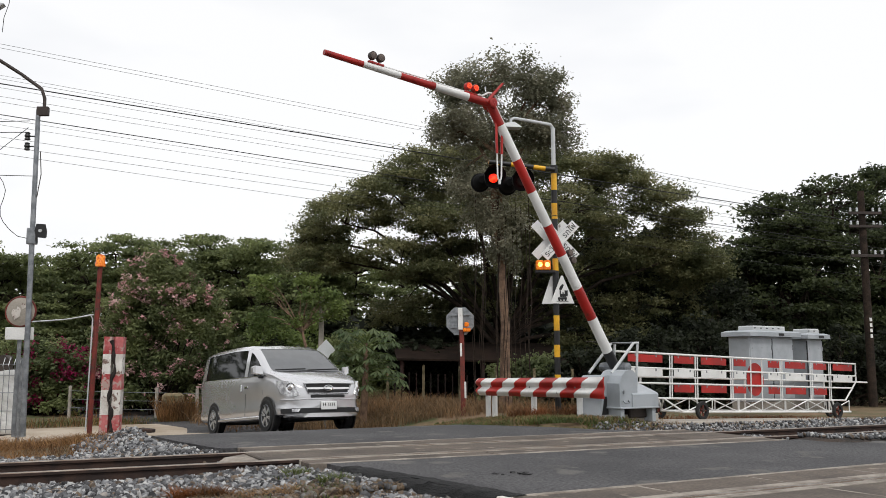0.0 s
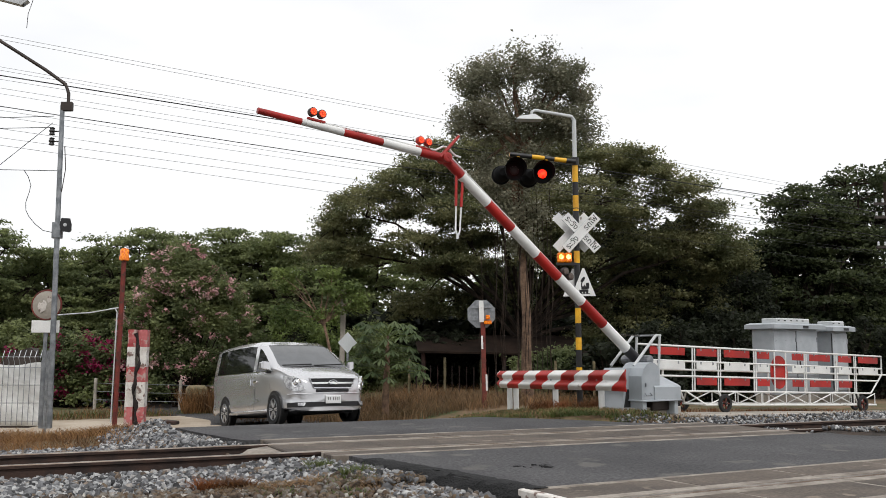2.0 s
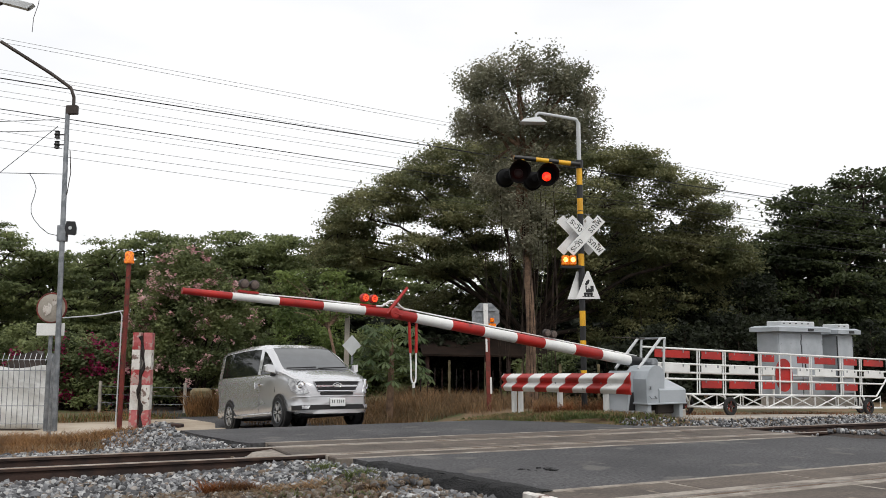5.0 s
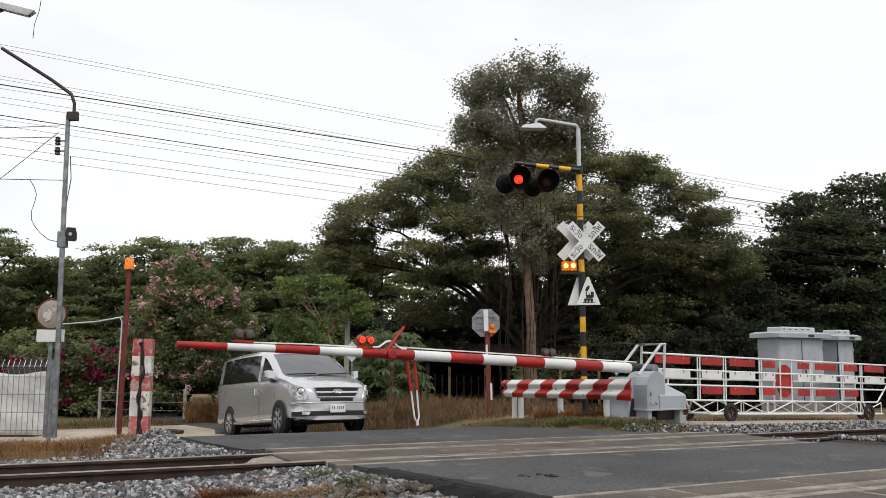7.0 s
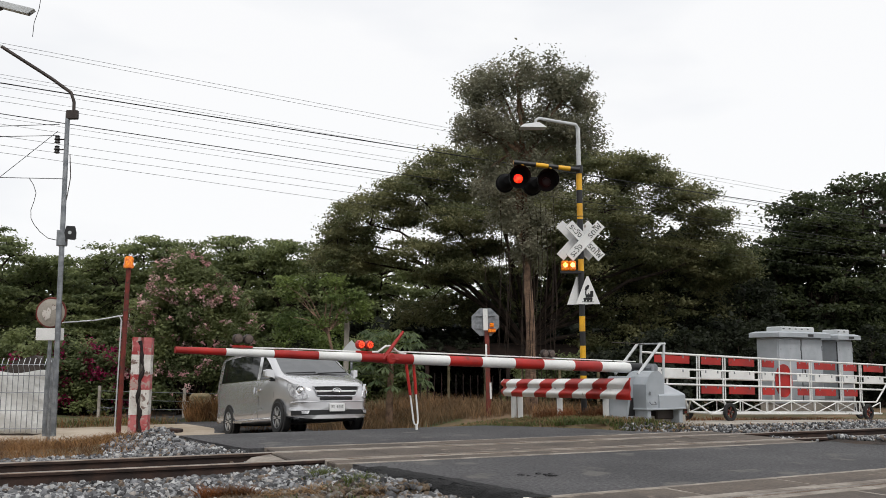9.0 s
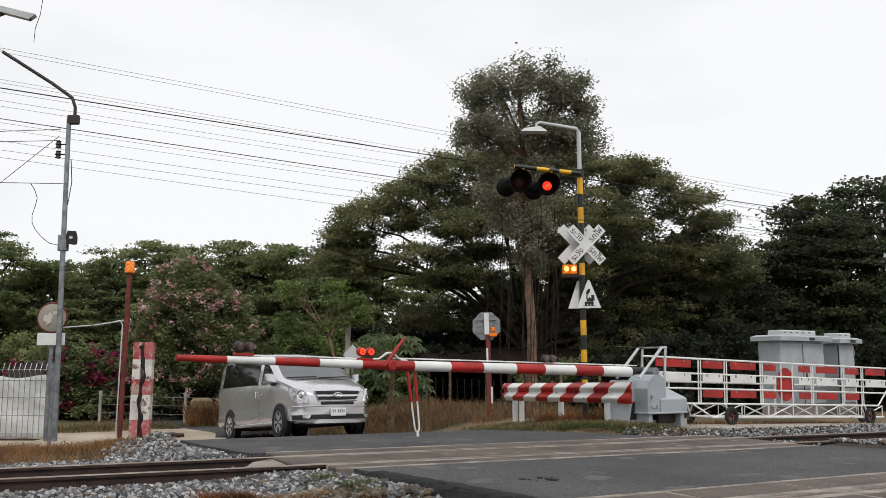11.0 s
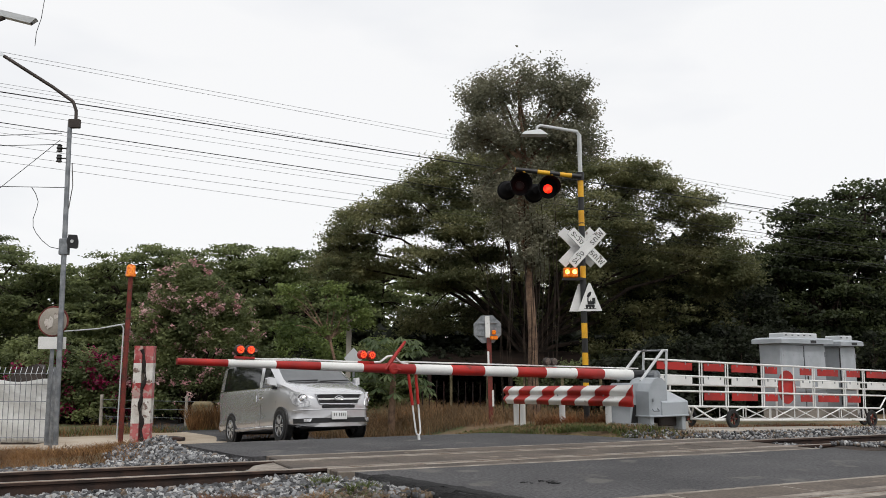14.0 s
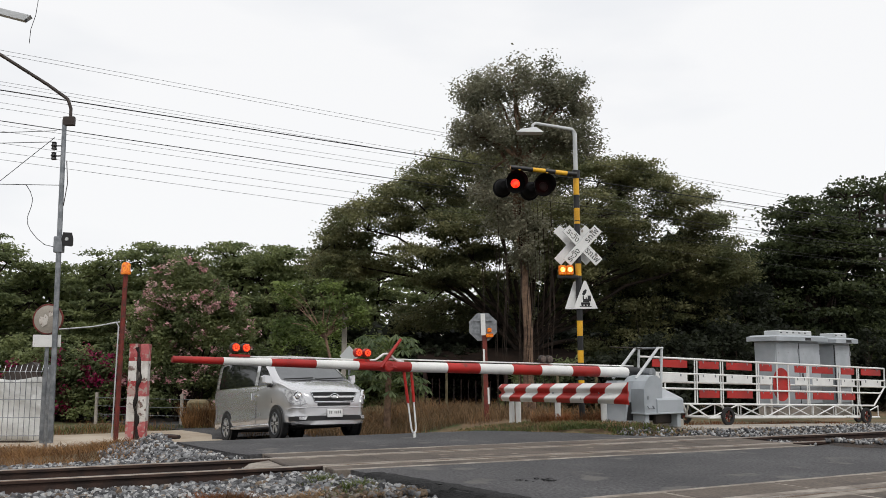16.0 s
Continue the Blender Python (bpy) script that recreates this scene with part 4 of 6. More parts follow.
def build_gate():
    """A white tubular gate on small wheels, hung with red and white boards."""
    x0, y0, z0 = 4.25, 17.5, -0.02
    gate = thing("trolley_gate", pose(x0, y0, z0, 0, 1.68, 33.4), "white tubular trolley gate with red and white boards", "rolling gate")
    top, low, L = 1.30, 0.40, 8.0

    def bar(name, pts, r=0.021, m=WHITE):
        return part(name, Geo().tube(pts, r, 8), m, gate, smooth=True)
    bar("top_rail", [(-0.5, 0, 0.86), (-0.5, 0, top), (L, 0, top), (L, 0, 0.86)])
    bar("bottom_rail", [(-0.5, 0, 0.86), (0.4, 0, low), (L - 0.5, 0, low), (L, 0, 0.86)])
    for z in (1.0, 0.70):
        bar("mid_rail", [(-0.5 if z > 0.9 else -0.2, 0, z), (L - (0 if z > 0.9 else 0.15), 0, z)], 0.02)
    posts = (1.13, 1.93, 3.1, 4.9, 6.09, 6.87)
    for x in posts:
        for d in (-0.035, 0.035):
            bar("upright", [(x + d, 0, low), (x + d, 0, top)], 0.014)
    # undercarriage
    for y in (-0.3, 0.3):
        bar("chassis_rail", [(1.15, y, 0.14), (7.2, y, 0.14)], 0.022)
        x = 1.2
        k = 0
        while x < 6.6:
            bar("truss_bar", [(x, y, 0.14 if k % 2 == 0 else low), (x + 0.85, y, low if k % 2 == 0 else 0.14)], 0.014)
            bar("truss_post", [(x + 0.85, y, 0.14), (x + 0.85, y, low)], 0.012)
            x += 0.85
            k += 1
        bar("chassis_tie", [(1.15, y, 0.14), (0.9, 0, low)], 0.018)
    for x in (1.15, 4.0, 7.2):
        bar("cross_bar", [(x, -0.3, 0.14), (x, 0.3, 0.14)], 0.02)
    for x, y in ((1.65, -0.36), (1.2, 0.36), (6.55, -0.36), (7.4, 0.36)):
        wh = part("wheel", Geo().lathe([(0.12, -0.03), (0.175, -0.032), (0.19, -0.015), (0.19, 0.015), (0.175, 0.032), (0.12, 0.03), (0.12, -0.03)], 20, place=pose(x, y, 0.17, 90), caps=False), TYRE, gate, smooth=True)
        for k in range(5):
            a = 2 * math.pi * k / 5
            part("spoke", Geo().tube([(x, y, 0.17), (x + 0.125 * math.cos(a), y, 0.17 + 0.125 * math.sin(a))], 0.016, 5), RUST, wh)
        part("axle", Geo().tube([(x, y - 0.04, 0.17), (x, y + 0.04, 0.17)], 0.03, 8), DARK_STEEL, wh)
        bar("fork", [(x - 0.12, y * 0.86, low), (x, y * 0.86, 0.17)], 0.02)
    # boards: red above, white in the middle, red below
    bays = [(-0.15, 0.86), (1.21, 1.83), (2.07, 2.9), (3.17, 3.58), (4.4, 4.82), (5.05, 5.84), (6.18, 6.7), (6.99, 7.82)]
    for k, (a, b) in enumerate(bays):
        for z, h, m in ((1.19, 0.15, RED), (0.91, 0.15, WHITE), (0.60, 0.15, RED)):
            if z < 0.7 and k in (0, 7):
                continue
            bo = part("board", Geo().box(((a + b) / 2, -0.012, z), (b - a, 0.016, h), 0.004), m, gate)
            for q in (0.2, 0.8):
                part("bolt", Geo().box((a + (b - a) * q, -0.024, z + h / 2 - 0.015), (0.03, 0.01, 0.05), 0), STEEL, bo)
    part("disc", Geo().lathe([(0.3, -0.008), (0.3, 0.008)], 28, place=pose(3.98, 0.035, 0.84, 90) @ Matrix.Diagonal((1.0, 1.22, 1, 1))), RED, gate, "oval red board")
    for d in (-0.2, 0.2):
        bar("upright", [(3.98 + d, 0, low), (3.98 + d, 0, top)], 0.015)
    # back rails of the trolley
    for x in (0.9, 4.4, 7.6):
        bar("rear_upright", [(x, 0.62, 0.12), (x, 0.62, 0.98)], 0.022)
    bar("rear_rail", [(0.3, 0.62, 0.83), (9.6, 0.62, 0.86)], 0.022)
    # its concrete strip
    st = thing("kerb_strip", pose(x0 + 0.9, y0 - 0.35, 0, 0, 1.6, 33.4), "long pale concrete kerb under the gate wheels", "kerb", kind="structure")
    part("kerb", Geo().box((2.4, 0.12, -0.16), (8.9, 0.95, 0.24), 0.015), CONCRETE, st)


build_gate()


def build_cabinet(at, width, depth, doors, height, label):
    cab = thing("relay_cabinet", at, label, "equipment cabinet", "relay cabinets by the gate")
    body_top = height - 0.24
    part("base", Geo().box((width / 2, depth / 2, 0.12), (width - 0.04, depth - 0.04, 0.26), 0.01), CONCRETE, cab)
    part("body", Geo().box((width / 2, depth / 2, 0.24 + (body_top - 0.24) / 2), (width, depth, body_top - 0.24), 0.012), GREY, cab)
    part("roof", Geo().hull([(x, y, z) for x0, x1, y0, y1, z in ((-0.14, width + 0.14, -0.16, depth + 0.1, body_top), (-0.14, width + 0.14, -0.16, depth + 0.1, body_top + 0.1), (-0.06, width + 0.06, -0.06, depth, body_top + 0.14)) for x in (x0, x1) for y in (y0, y1)]), GREY, cab)
    vent = part("roof_vent", Geo().box((width * 0.46, depth / 2 - 0.1, body_top + 0.19), (width * 0.74, depth * 0.75, 0.13), 0.02), PALE, cab)
    for k in range(max(3, int(width * 3.4))):
        part("vent_slot", Geo().box((width * 0.46 - width * 0.33 + k * 0.22, depth / 2 - 0.1 - depth * 0.375 - 0.003, body_top + 0.2), (0.06, 0.01, 0.022), 0), PLASTIC, vent)
    a = 0
    for w in doors:
        d = part("door", Geo().box((a + w / 2, -0.012, 0.30 + (body_top - 0.34) / 2), (w - 0.035, 0.024, body_top - 0.36), 0.006), GREY, cab)
        part("handle", Geo().box((a + 0.09, -0.035, 0.95), (0.03, 0.03, 0.16), 0.006), DARK_STEEL, d)
        for z in (0.55, body_top - 0.25):
            part("hinge", Geo().box((a + w - 0.03, -0.03, z), (0.035, 0.02, 0.12), 0.004), STEEL, d)
        part("door_gap", Geo().box((a + w - 0.002 if a + w < width - 0.05 else a + 0.004, -0.006, 0.3 + (body_top - 0.34) / 2), (0.03, 0.012, body_top - 0.36), 0), PLASTIC, cab)
        a += w
    part("nameplate", Geo().box((width * 0.62, -0.165, body_top + 0.05), (0.2, 0.01, 0.06), 0), PLASTIC, cab)
    return cab


build_cabinet(pose(7.87, 20.8, -0.09, 0, 0, 31), 1.63, 0.6, (0.83, 0.80), 2.03, "wide grey steel relay cabinet with overhanging roof")
build_cabinet(pose(9.76, 21.94, -0.09, 0, 0, 31), 0.62, 0.6, (0.62,), 2.0, "narrow grey steel relay cabinet with overhanging roof")


# ---------------------------------------------------------------- signal post
def letters(text, size, parent, at, m):
    c = bpy.data.curves.new("writing", "FONT")
    c.body, c.size, c.align_x, c.align_y, c.extrude = text, size, "CENTER", "CENTER", 0.002
    tmp = bpy.data.objects.new("writing", c)
    scene.collection.objects.link(tmp)
    dg = bpy.context.evaluated_depsgraph_get()
    me = bpy.data.meshes.new_from_object(tmp.evaluated_get(dg))
    bpy.data.objects.remove(tmp)
    me.materials.clear()
    me.materials.append(m)
    ob = new("writing", me)
    ob.parent, ob.matrix_basis = parent, at
    return ob


def build_signal():
    """Post banded yellow and black; its own -y axis faces the camera's side of the line."""
    X, Y = 2.86, 18.0
    post = thing("crossing_signal", pose(X, Y, -0.08, 0, -0.25, 4), "yellow and black crossing signal post with flashing lamps", "crossing signal")
    g = Geo()
    zs = [0.0, 0.55, 0.91, 1.26, 1.51, 1.80, 2.11, 3.03, 3.28, 4.11, 4.16, 4.18, 4.44, 4.72, 5.07, 5.15]
    tints = [1, 0, 1, 0, 1, 0, 1, 0, 1, 0, 1, 0, 1, 0, 1]
    g.tube([(0, 0, z) for z in zs], 0.062, 14, slots=tints)
    part("post", g, [YELLOW, BLACK], post, smooth=True)
    part("post_collar", Geo().tube([(0, 0, 5.08), (0, 0, 5.24)], 0.082, 14), BLACK, post)
    part("lamp_pole", Geo().tube([(0, 0, 5.1), (0, 0, 6.04), (-0.05, -0.01, 6.12), (-0.88, -0.3, 6.16), (-0.95, -0.32, 6.12), (-0.95, -0.32, 6.03)], [0.046, 0.046, 0.036, 0.03, 0.03, 0.027], 10), PALE, post, "white street-lamp bracket", smooth=True)
    part("lamp_head", Geo().hull([(-0.99 + a, -0.32 + b, 5.94 + c) for a, b, c in ((-0.30, -0.12, 0), (0.25, -0.12, -0.0), (0.25, 0.12, 0), (-0.30, 0.12, 0), (-0.22, -0.08, 0.07), (0.1, -0.07, 0.12), (0.1, 0.07, 0.12), (-0.22, 0.08, 0.07))]), PALE, post, "flat white lamp head")
    # cross arm with the two lamp heads
    arm = Geo()
    xs = [0.0, -0.20, -0.45, -0.66, -0.92, -1.18, -1.38]
    arm.tube([(x, -0.08, 5.14 - 0.1 * x) for x in xs], 0.048, 10, slots=[1, 0, 1, 0, 1, 1])
    part("signal_arm", arm, [YELLOW, BLACK], post, smooth=True)
    units = []
    for x, hz in ((-1.30, 4.93), (-0.72, 4.87)):
        hd = part("signal_head", Geo().lathe([(0.05, -0.2), (0.16, -0.16), (0.2, -0.05), (0.2, 0.0), (0.215, 0.0), (0.215, 0.015), (0.17, 0.016)], 24, place=pose(x, -0.14, hz, 90)), MATT_BLACK, post, "black round signal lamp with hood", smooth=True)
        hood = Geo()
        verts = []
        for yy in (-0.15, -0.42):
            for k in range(17):
                a = radians(-35 + 250 * k / 16)
                r = 0.2 + 0.02 * (yy < -0.3)
                verts.append((x + r * math.cos(a), yy + (0.16 * max(0, -math.sin(a)) if yy < -0.3 else 0), hz + r * math.sin(a)))
        hood.add(verts, [(k, k + 1, k + 18, k + 17) for k in range(16)])
        part("hood", hood, MATT_BLACK, hd, smooth=True)
        part("rear_lamp", Geo().lathe([(0.14, -0.2), (0.2, -0.19), (0.2, -0.12), (0.17, -0.1), (0.15, 0.1), (0.08, 0.2)], 20, place=pose(x - 0.2, 0.22, hz, 90)), MATT_BLACK, post, smooth=True)
        part("hanger", Geo().tube([(x + 0.1, -0.08, hz + 0.3), (x + 0.1, -0.08, hz + 0.14)], 0.04, 8), YELLOW, post)
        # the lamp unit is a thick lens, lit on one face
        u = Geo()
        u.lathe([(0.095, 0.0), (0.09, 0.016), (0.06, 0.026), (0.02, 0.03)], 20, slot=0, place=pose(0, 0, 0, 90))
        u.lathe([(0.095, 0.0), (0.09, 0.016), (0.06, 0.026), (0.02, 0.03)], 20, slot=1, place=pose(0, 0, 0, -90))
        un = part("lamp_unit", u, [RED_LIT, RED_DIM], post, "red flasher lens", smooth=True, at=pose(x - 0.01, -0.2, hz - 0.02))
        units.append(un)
    # crossbuck of two boards, with a second pair behind
    cz = 3.65
    for y, back, sx in ((-0.09, False, 0.08), (0.09, True, -0.08)):
        for tilt, lift in ((46.5, -0.014), (-46.5, 0)):
            b = part("crossbuck_board", Geo().box((0, 0, 0), (0.97, 0.012, 0.2), 0.004), WHITE, post, at=pose(sx, y + lift, cz + (0 if not back else 0.03), 0, -tilt, 0))
            if not back:
                part("board_rim", Geo().box((0, 0.004, 0), (0.978, 0.008, 0.208), 0.003), GREY, b)
                for d, word in ((-0.28, "ระวัง"), (0.28, "รถไฟ")):
                    letters(word, 0.17, b, pose(d, -0.008, -0.0, 90), BLACK)
    bx = part("beacon_box", Geo().box((-0.24, -0.1, 3.0), (0.42, 0.1, 0.06), 0.01), BLACK, post)
    for d in (-0.36, -0.21):
        part("beacon_lens", Geo().box((d, -0.12, 3.13), (0.145, 0.12, 0.2), 0.02), AMBER, bx, "amber beacon lens")
        part("bulb", Geo().lathe([(0.05, 0), (0.04, 0.014), (0.015, 0.022)], 12, place=pose(d, -0.181, 3.14, 90)), AMBER_LIT, bx, "lit amber bulb")
    for x, y, hw, big in ((0.11, -0.08, 0.25, True), (-0.07, 0.06, 0.22, False)):
        tri = part("warning_triangle", Geo().prism([(x - hw, 2.35), (x + hw, 2.35), (x + 0.02, 2.92), (x - 0.02, 2.92)], y - 0.006, y + 0.006), WHITE, post, "white triangular warning plate")
        if big:
            loco = Geo()
            for cx, czz, w, h in ((0.0, 2.48, 0.26, 0.05), (0.02, 2.55, 0.18, 0.08), (0.11, 2.60, 0.09, 0.14), (-0.06, 2.62, 0.035, 0.1), (0.0, 2.41, 0.34, 0.015), (0.02, 2.60, 0.03, 0.05)):
                loco.box((x + cx * 0.72, y - 0.009, 2.38 + (czz - 2.39) * 0.85), (w * 0.72, 0.004, h * 0.85), 0)
            for cx in (-0.09, 0.0, 0.09):
                loco.lathe([(0.024, 0), (0.024, 0.004)], 10, place=pose(x + cx * 0.72, y - 0.006, 2.425, 90))
            for cx, czz, r in ((-0.05, 2.71, 0.03), (-0.02, 2.75, 0.035), (0.01, 2.79, 0.025)):
                loco.lathe([(r, 0), (r, 0.004)], 10, place=pose(x + cx * 0.72, y - 0.007, 2.38 + (czz - 2.39) * 0.85, 90))
            part("engine_symbol", loco, BLACK, tri)
    part("base_plate", Geo().box((0, 0, 0.02), (0.4, 0.4, 0.06), 0.01), CONCRETE, post)
    return units


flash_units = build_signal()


# ---------------------------------------------------------------- things by the side lane
def build_left_posts():
    rp = thing("beacon_post", pose(-5.45, 15.1, -0.16, 0, 0.8, 0), "rusty red steel post with an amber beacon", "beacon post")
    part("post", Geo().tube([(0, 0, 0), (0, 0, 2.85)], 0.041, 12), RUST, rp, smooth=True)
    part("beacon", Geo().lathe([(0.06, 2.84), (0.085, 2.85), (0.085, 2.9), (0.075, 2.92), (0.075, 3.02), (0.05, 3.05)], 14), AMBER, rp, "amber flashing beacon", smooth=True)
    part("conduit", Geo().tube([(-0.06, -0.02, 0.1), (-0.06, -0.02, 1.95), (-0.1, -0.02, 2.02), (-0.2, -0.02, 2.0)], 0.012, 8), PALE, rp, smooth=True)
    cp = thing("striped_bollard", pose(-4.95, 14.6, -0.12, 0, 0.5, 8), "cracked old post with faded red and white bands", "bollard")
    zs = [-0.1, 0.35, 0.75, 1.0, 1.32, 1.6]
    for k in range(5):
        for sgn in (-1, 1):
            part("band", Geo().hull([(sgn * 0.08 + dx * 0.064 + (0.016 if sgn > 0 else 0), dy * 0.12, z) for z in (zs[k], zs[k + 1]) for dx in (-1, 1) for dy in (-1, 1)]
                 + [(sgn * 0.08 + 0.01 * noise.noise((k, sgn, 1)), -0.128, (zs[k] + zs[k + 1]) / 2)]), FADED if k % 2 == 0 else CHALK, cp)
    crack = Geo()
    pts = [(0.015 + 0.03 * math.sin(z * 7) + 0.015 * math.sin(z * 19), -0.116, z) for z in [0.02 + 0.08 * i for i in range(20)]]
    crack.tube(pts, [0.027 + 0.013 * math.sin(i * 1.7) for i in range(20)], 6)
    part("rotten_foot", Geo().hull([(dx * 0.135, dy * 0.115, z) for z in (-0.32, 0.0) for dx in (-1, 1) for dy in (-1, 1)]), CRACK, cp, "dark rotten foot")
    part("crack", crack, CRACK, cp, "dark rotten split down the post")
    bl = thing("timber_block", pose(-4.45, 14.9, -0.04, 0, 4, -20), "dark weathered timber offcut on the stones", "timber")
    part("block", Geo().box((0, 0, 0), (0.26, 0.16, 0.06), 0.015), RAIL_SIDE, bl)
    lp = thing("street_lamp", pose(-6.5, 15.0, -0.15, 0, -0.7, 0), "grey steel lamp post with loudspeaker and bracket", "street lamp")
    part("post", Geo().tube([(0, 0, 0), (0, 0, 3.2), (0, 0, 5.55)], [0.047, 0.044, 0.038], 12), STEEL, lp, smooth=True)
    part("bracket", Geo().tube([(0.1, 0, 5.55), (0.1, 0, 5.75), (0.04, 0, 5.92), (-0.3, -0.05, 6.17), (-1.15, -0.15, 6.72)], 0.03, 8), DARK_STEEL, lp, smooth=True)
    part("lamp_head", Geo().hull([(-1.15 + a, -0.15 + b, 6.72 + c) for a, b, c in ((0, -0.06, -0.03), (0, 0.06, 0.03), (-0.5, -0.1, 0.28), (-0.5, 0.1, 0.34), (-0.2, -0.1, 0.1), (-0.2, 0.1, 0.18))]), PALE, lp)
    part("bracket_plate", Geo().box((0.08, 0, 5.52), (0.2, 0.08, 0.16), 0.01), DARK_STEEL, lp)
    for z in (5.08, 4.9):
        part("insulator", Geo().lathe([(0.02, -0.07), (0.05, -0.06), (0.035, -0.02), (0.055, 0.0), (0.035, 0.04), (0.045, 0.06), (0.02, 0.07)], 12, place=pose(-0.16, 0, z)), PLASTIC, lp)
        part("insulator_arm", Geo().tube([(-0.16, 0, z), (0, 0, z)], 0.012, 6), DARK_STEEL, lp)
    sp_ = part("loudspeaker", Geo().hull([(a, b, c) for a, b, c in ((0.13, -0.16, 3.30), (0.28, -0.16, 3.28), (0.31, -0.16, 3.40), (0.28, -0.16, 3.52), (0.13, -0.16, 3.53), (0.10, -0.16, 3.41), (0.08, 0.1, 3.34), (0.2, 0.1, 3.34), (0.2, 0.1, 3.46), (0.08, 0.1, 3.46))]), PLASTIC, lp, "black horn loudspeaker")
    part("horn_mouth", Geo().lathe([(0.03, 0), (0.03, 0.01)], 12, place=pose(0.2, -0.165, 3.41, 90)), PALE, sp_)
    part("speaker_bracket", Geo().box((0.0, 0, 3.34), (0.16, 0.1, 0.28), 0.01), STEEL, lp)
    part("down_cable", Geo().tube([(0.09, -0.05, 4.8), (0.12, -0.05, 4.4), (0.07, -0.06, 4.0)], 0.008, 5), DARK_STEEL, lp)
    ms = thing("mirror_post", pose(-6.76, 15.25, -0.17, 0, 0.2, 0), "round traffic mirror on a steel post, seen with a white plate", "traffic mirror")
    part("post", Geo().tube([(0, 0, 0), (0, 0, 2.3)], 0.035, 10), STEEL, ms, smooth=True)
    mir = part("mirror", Geo().lathe([(0.24, 0.0), (0.245, 0.02), (0.15, 0.04), (0.05, 0.05)], 28, place=pose(0.02, -0.06, 2.09, 90)), CONCRETE, ms, "dulled grey-brown mirror face", smooth=True)
    for dx, dz, w, h in ((-0.09, 0.0, 0.05, 0.06), (-0.05, -0.03, 0.06, 0.08), (-0.02, 0.03, 0.04, 0.07), (0.06, 0.11, 0.04, 0.05)):
        part("peeled_patch", Geo().hull([(0.02 + dx + w * math.cos(a), -0.115 + 0.5 * dx * dx, 2.07 + dz + h * math.sin(a) * (1 + 0.3 * math.cos(3 * a))) for a in [0.7 * k for k in range(9)]] + [(0.02 + dx, -0.1, 2.07 + dz)]), CHALK, mir)
    part("mirror_rim", Geo().tube([(0.02 + 0.25 * math.cos(2 * math.pi * k / 28), -0.07, 2.09 + 0.25 * math.sin(2 * math.pi * k / 28)) for k in range(29)], 0.018, 6), RUST, mir)
    part("plate", Geo().box((0.02, -0.07, 1.72), (0.48, 0.012, 0.21), 0.004), WHITE, ms, "blank white plate")
    cc = thing("security_camera", pose(-7.2, 14.2, 6.98, 0, 12, 10), "white security camera on an overhead bracket", "camera")
    part("housing", Geo().hull([(a, b, c) for a, b, c in ((-0.3, -0.06, -0.05), (0.22, -0.06, -0.05), (0.22, 0.06, -0.05), (-0.3, 0.06, -0.05), (-0.3, -0.06, 0.05), (0.3, -0.07, 0.06), (0.3, 0.07, 0.06), (-0.3, 0.06, 0.05))]), PALE, cc)
    part("lens", Geo().lathe([(0.04, 0), (0.04, 0.03)], 12, place=pose(0.22, 0, -0.01, 0, 90, 0)), PLASTIC, cc)
    part("arm", Geo().tube([(-0.2, 0, -0.05), (-0.5, 0, -0.3), (-2.2, 0, -0.4), (-3.6, 0, -7.4)], 0.03, 8), DARK_STEEL, cc, "thin steel mast and arm")


build_left_posts()


def build_mesh_fence():
    mf = thing("mesh_fence", pose(-9.92, 16.6, -0.27, 0, 0, 1), "white welded mesh fence backed by a tarpaulin", "fence")
    L, H = 2.6, 1.42
    for i in range(int(L / 0.1) + 1):
        x = L - 0.1 * i
        part("wire", Geo().tube([(x, 0, 0.05), (x, 0, 1.2), (x, -0.06, 1.28), (x, 0.02, H)], 0.007, 5), STEEL, mf)
    for z in (0.12, 0.45, 0.78, 1.1, 1.3):
        part("cross_wire", Geo().tube([(0, -0.01, z), (L, -0.01, z)], 0.007, 5), STEEL, mf)
    part("fence_post", Geo().tube([(L, 0.03, -0.1), (L, 0.03, H)], 0.04, 8), STEEL, mf)
    tp = thing("tarpaulin", pose(-9.95, 16.75, -0.25, 0, 0, 1), "white tarpaulin sheet hung behind the fence", "tarpaulin")
    g = Geo()
    n, m = 30, 12
    verts = [(L * i / n, 0.03 * math.sin(i * 1.1) + 0.02 * math.sin(i * 0.37 + k), (1.15 + 0.03 * math.sin(i * 0.5)) * k / m) for k in range(m + 1) for i in range(n + 1)]
    g.add(verts, [(k * (n + 1) + i, k * (n + 1) + i + 1, (k + 1) * (n + 1) + i + 1, (k + 1) * (n + 1) + i) for k in range(m) for i in range(n)])
    ob = part("sheet", g, TARP, tp, smooth=True)
    sol = ob.modifiers.new("thick", "SOLIDIFY")
    sol.thickness = 0.008
    hb = thing("grey_cover", pose(-9.0, 18.2, -0.4), "grey sheet cover showing over the tarpaulin", "cover")
    part("cover", Geo().hull([(a, b, c) for a, b, c in ((0, 0, 0), (0.7, 0, 0), (0.7, 0.6, 0), (0, 0.6, 0), (0.2, 0.1, 1.5), (0.6, 0.1, 1.62), (0.7, 0.2, 1.5), (0.6, 0.5, 1.6), (0, 0.1, 1.3))]), DARK_STEEL, hb)


build_mesh_fence()


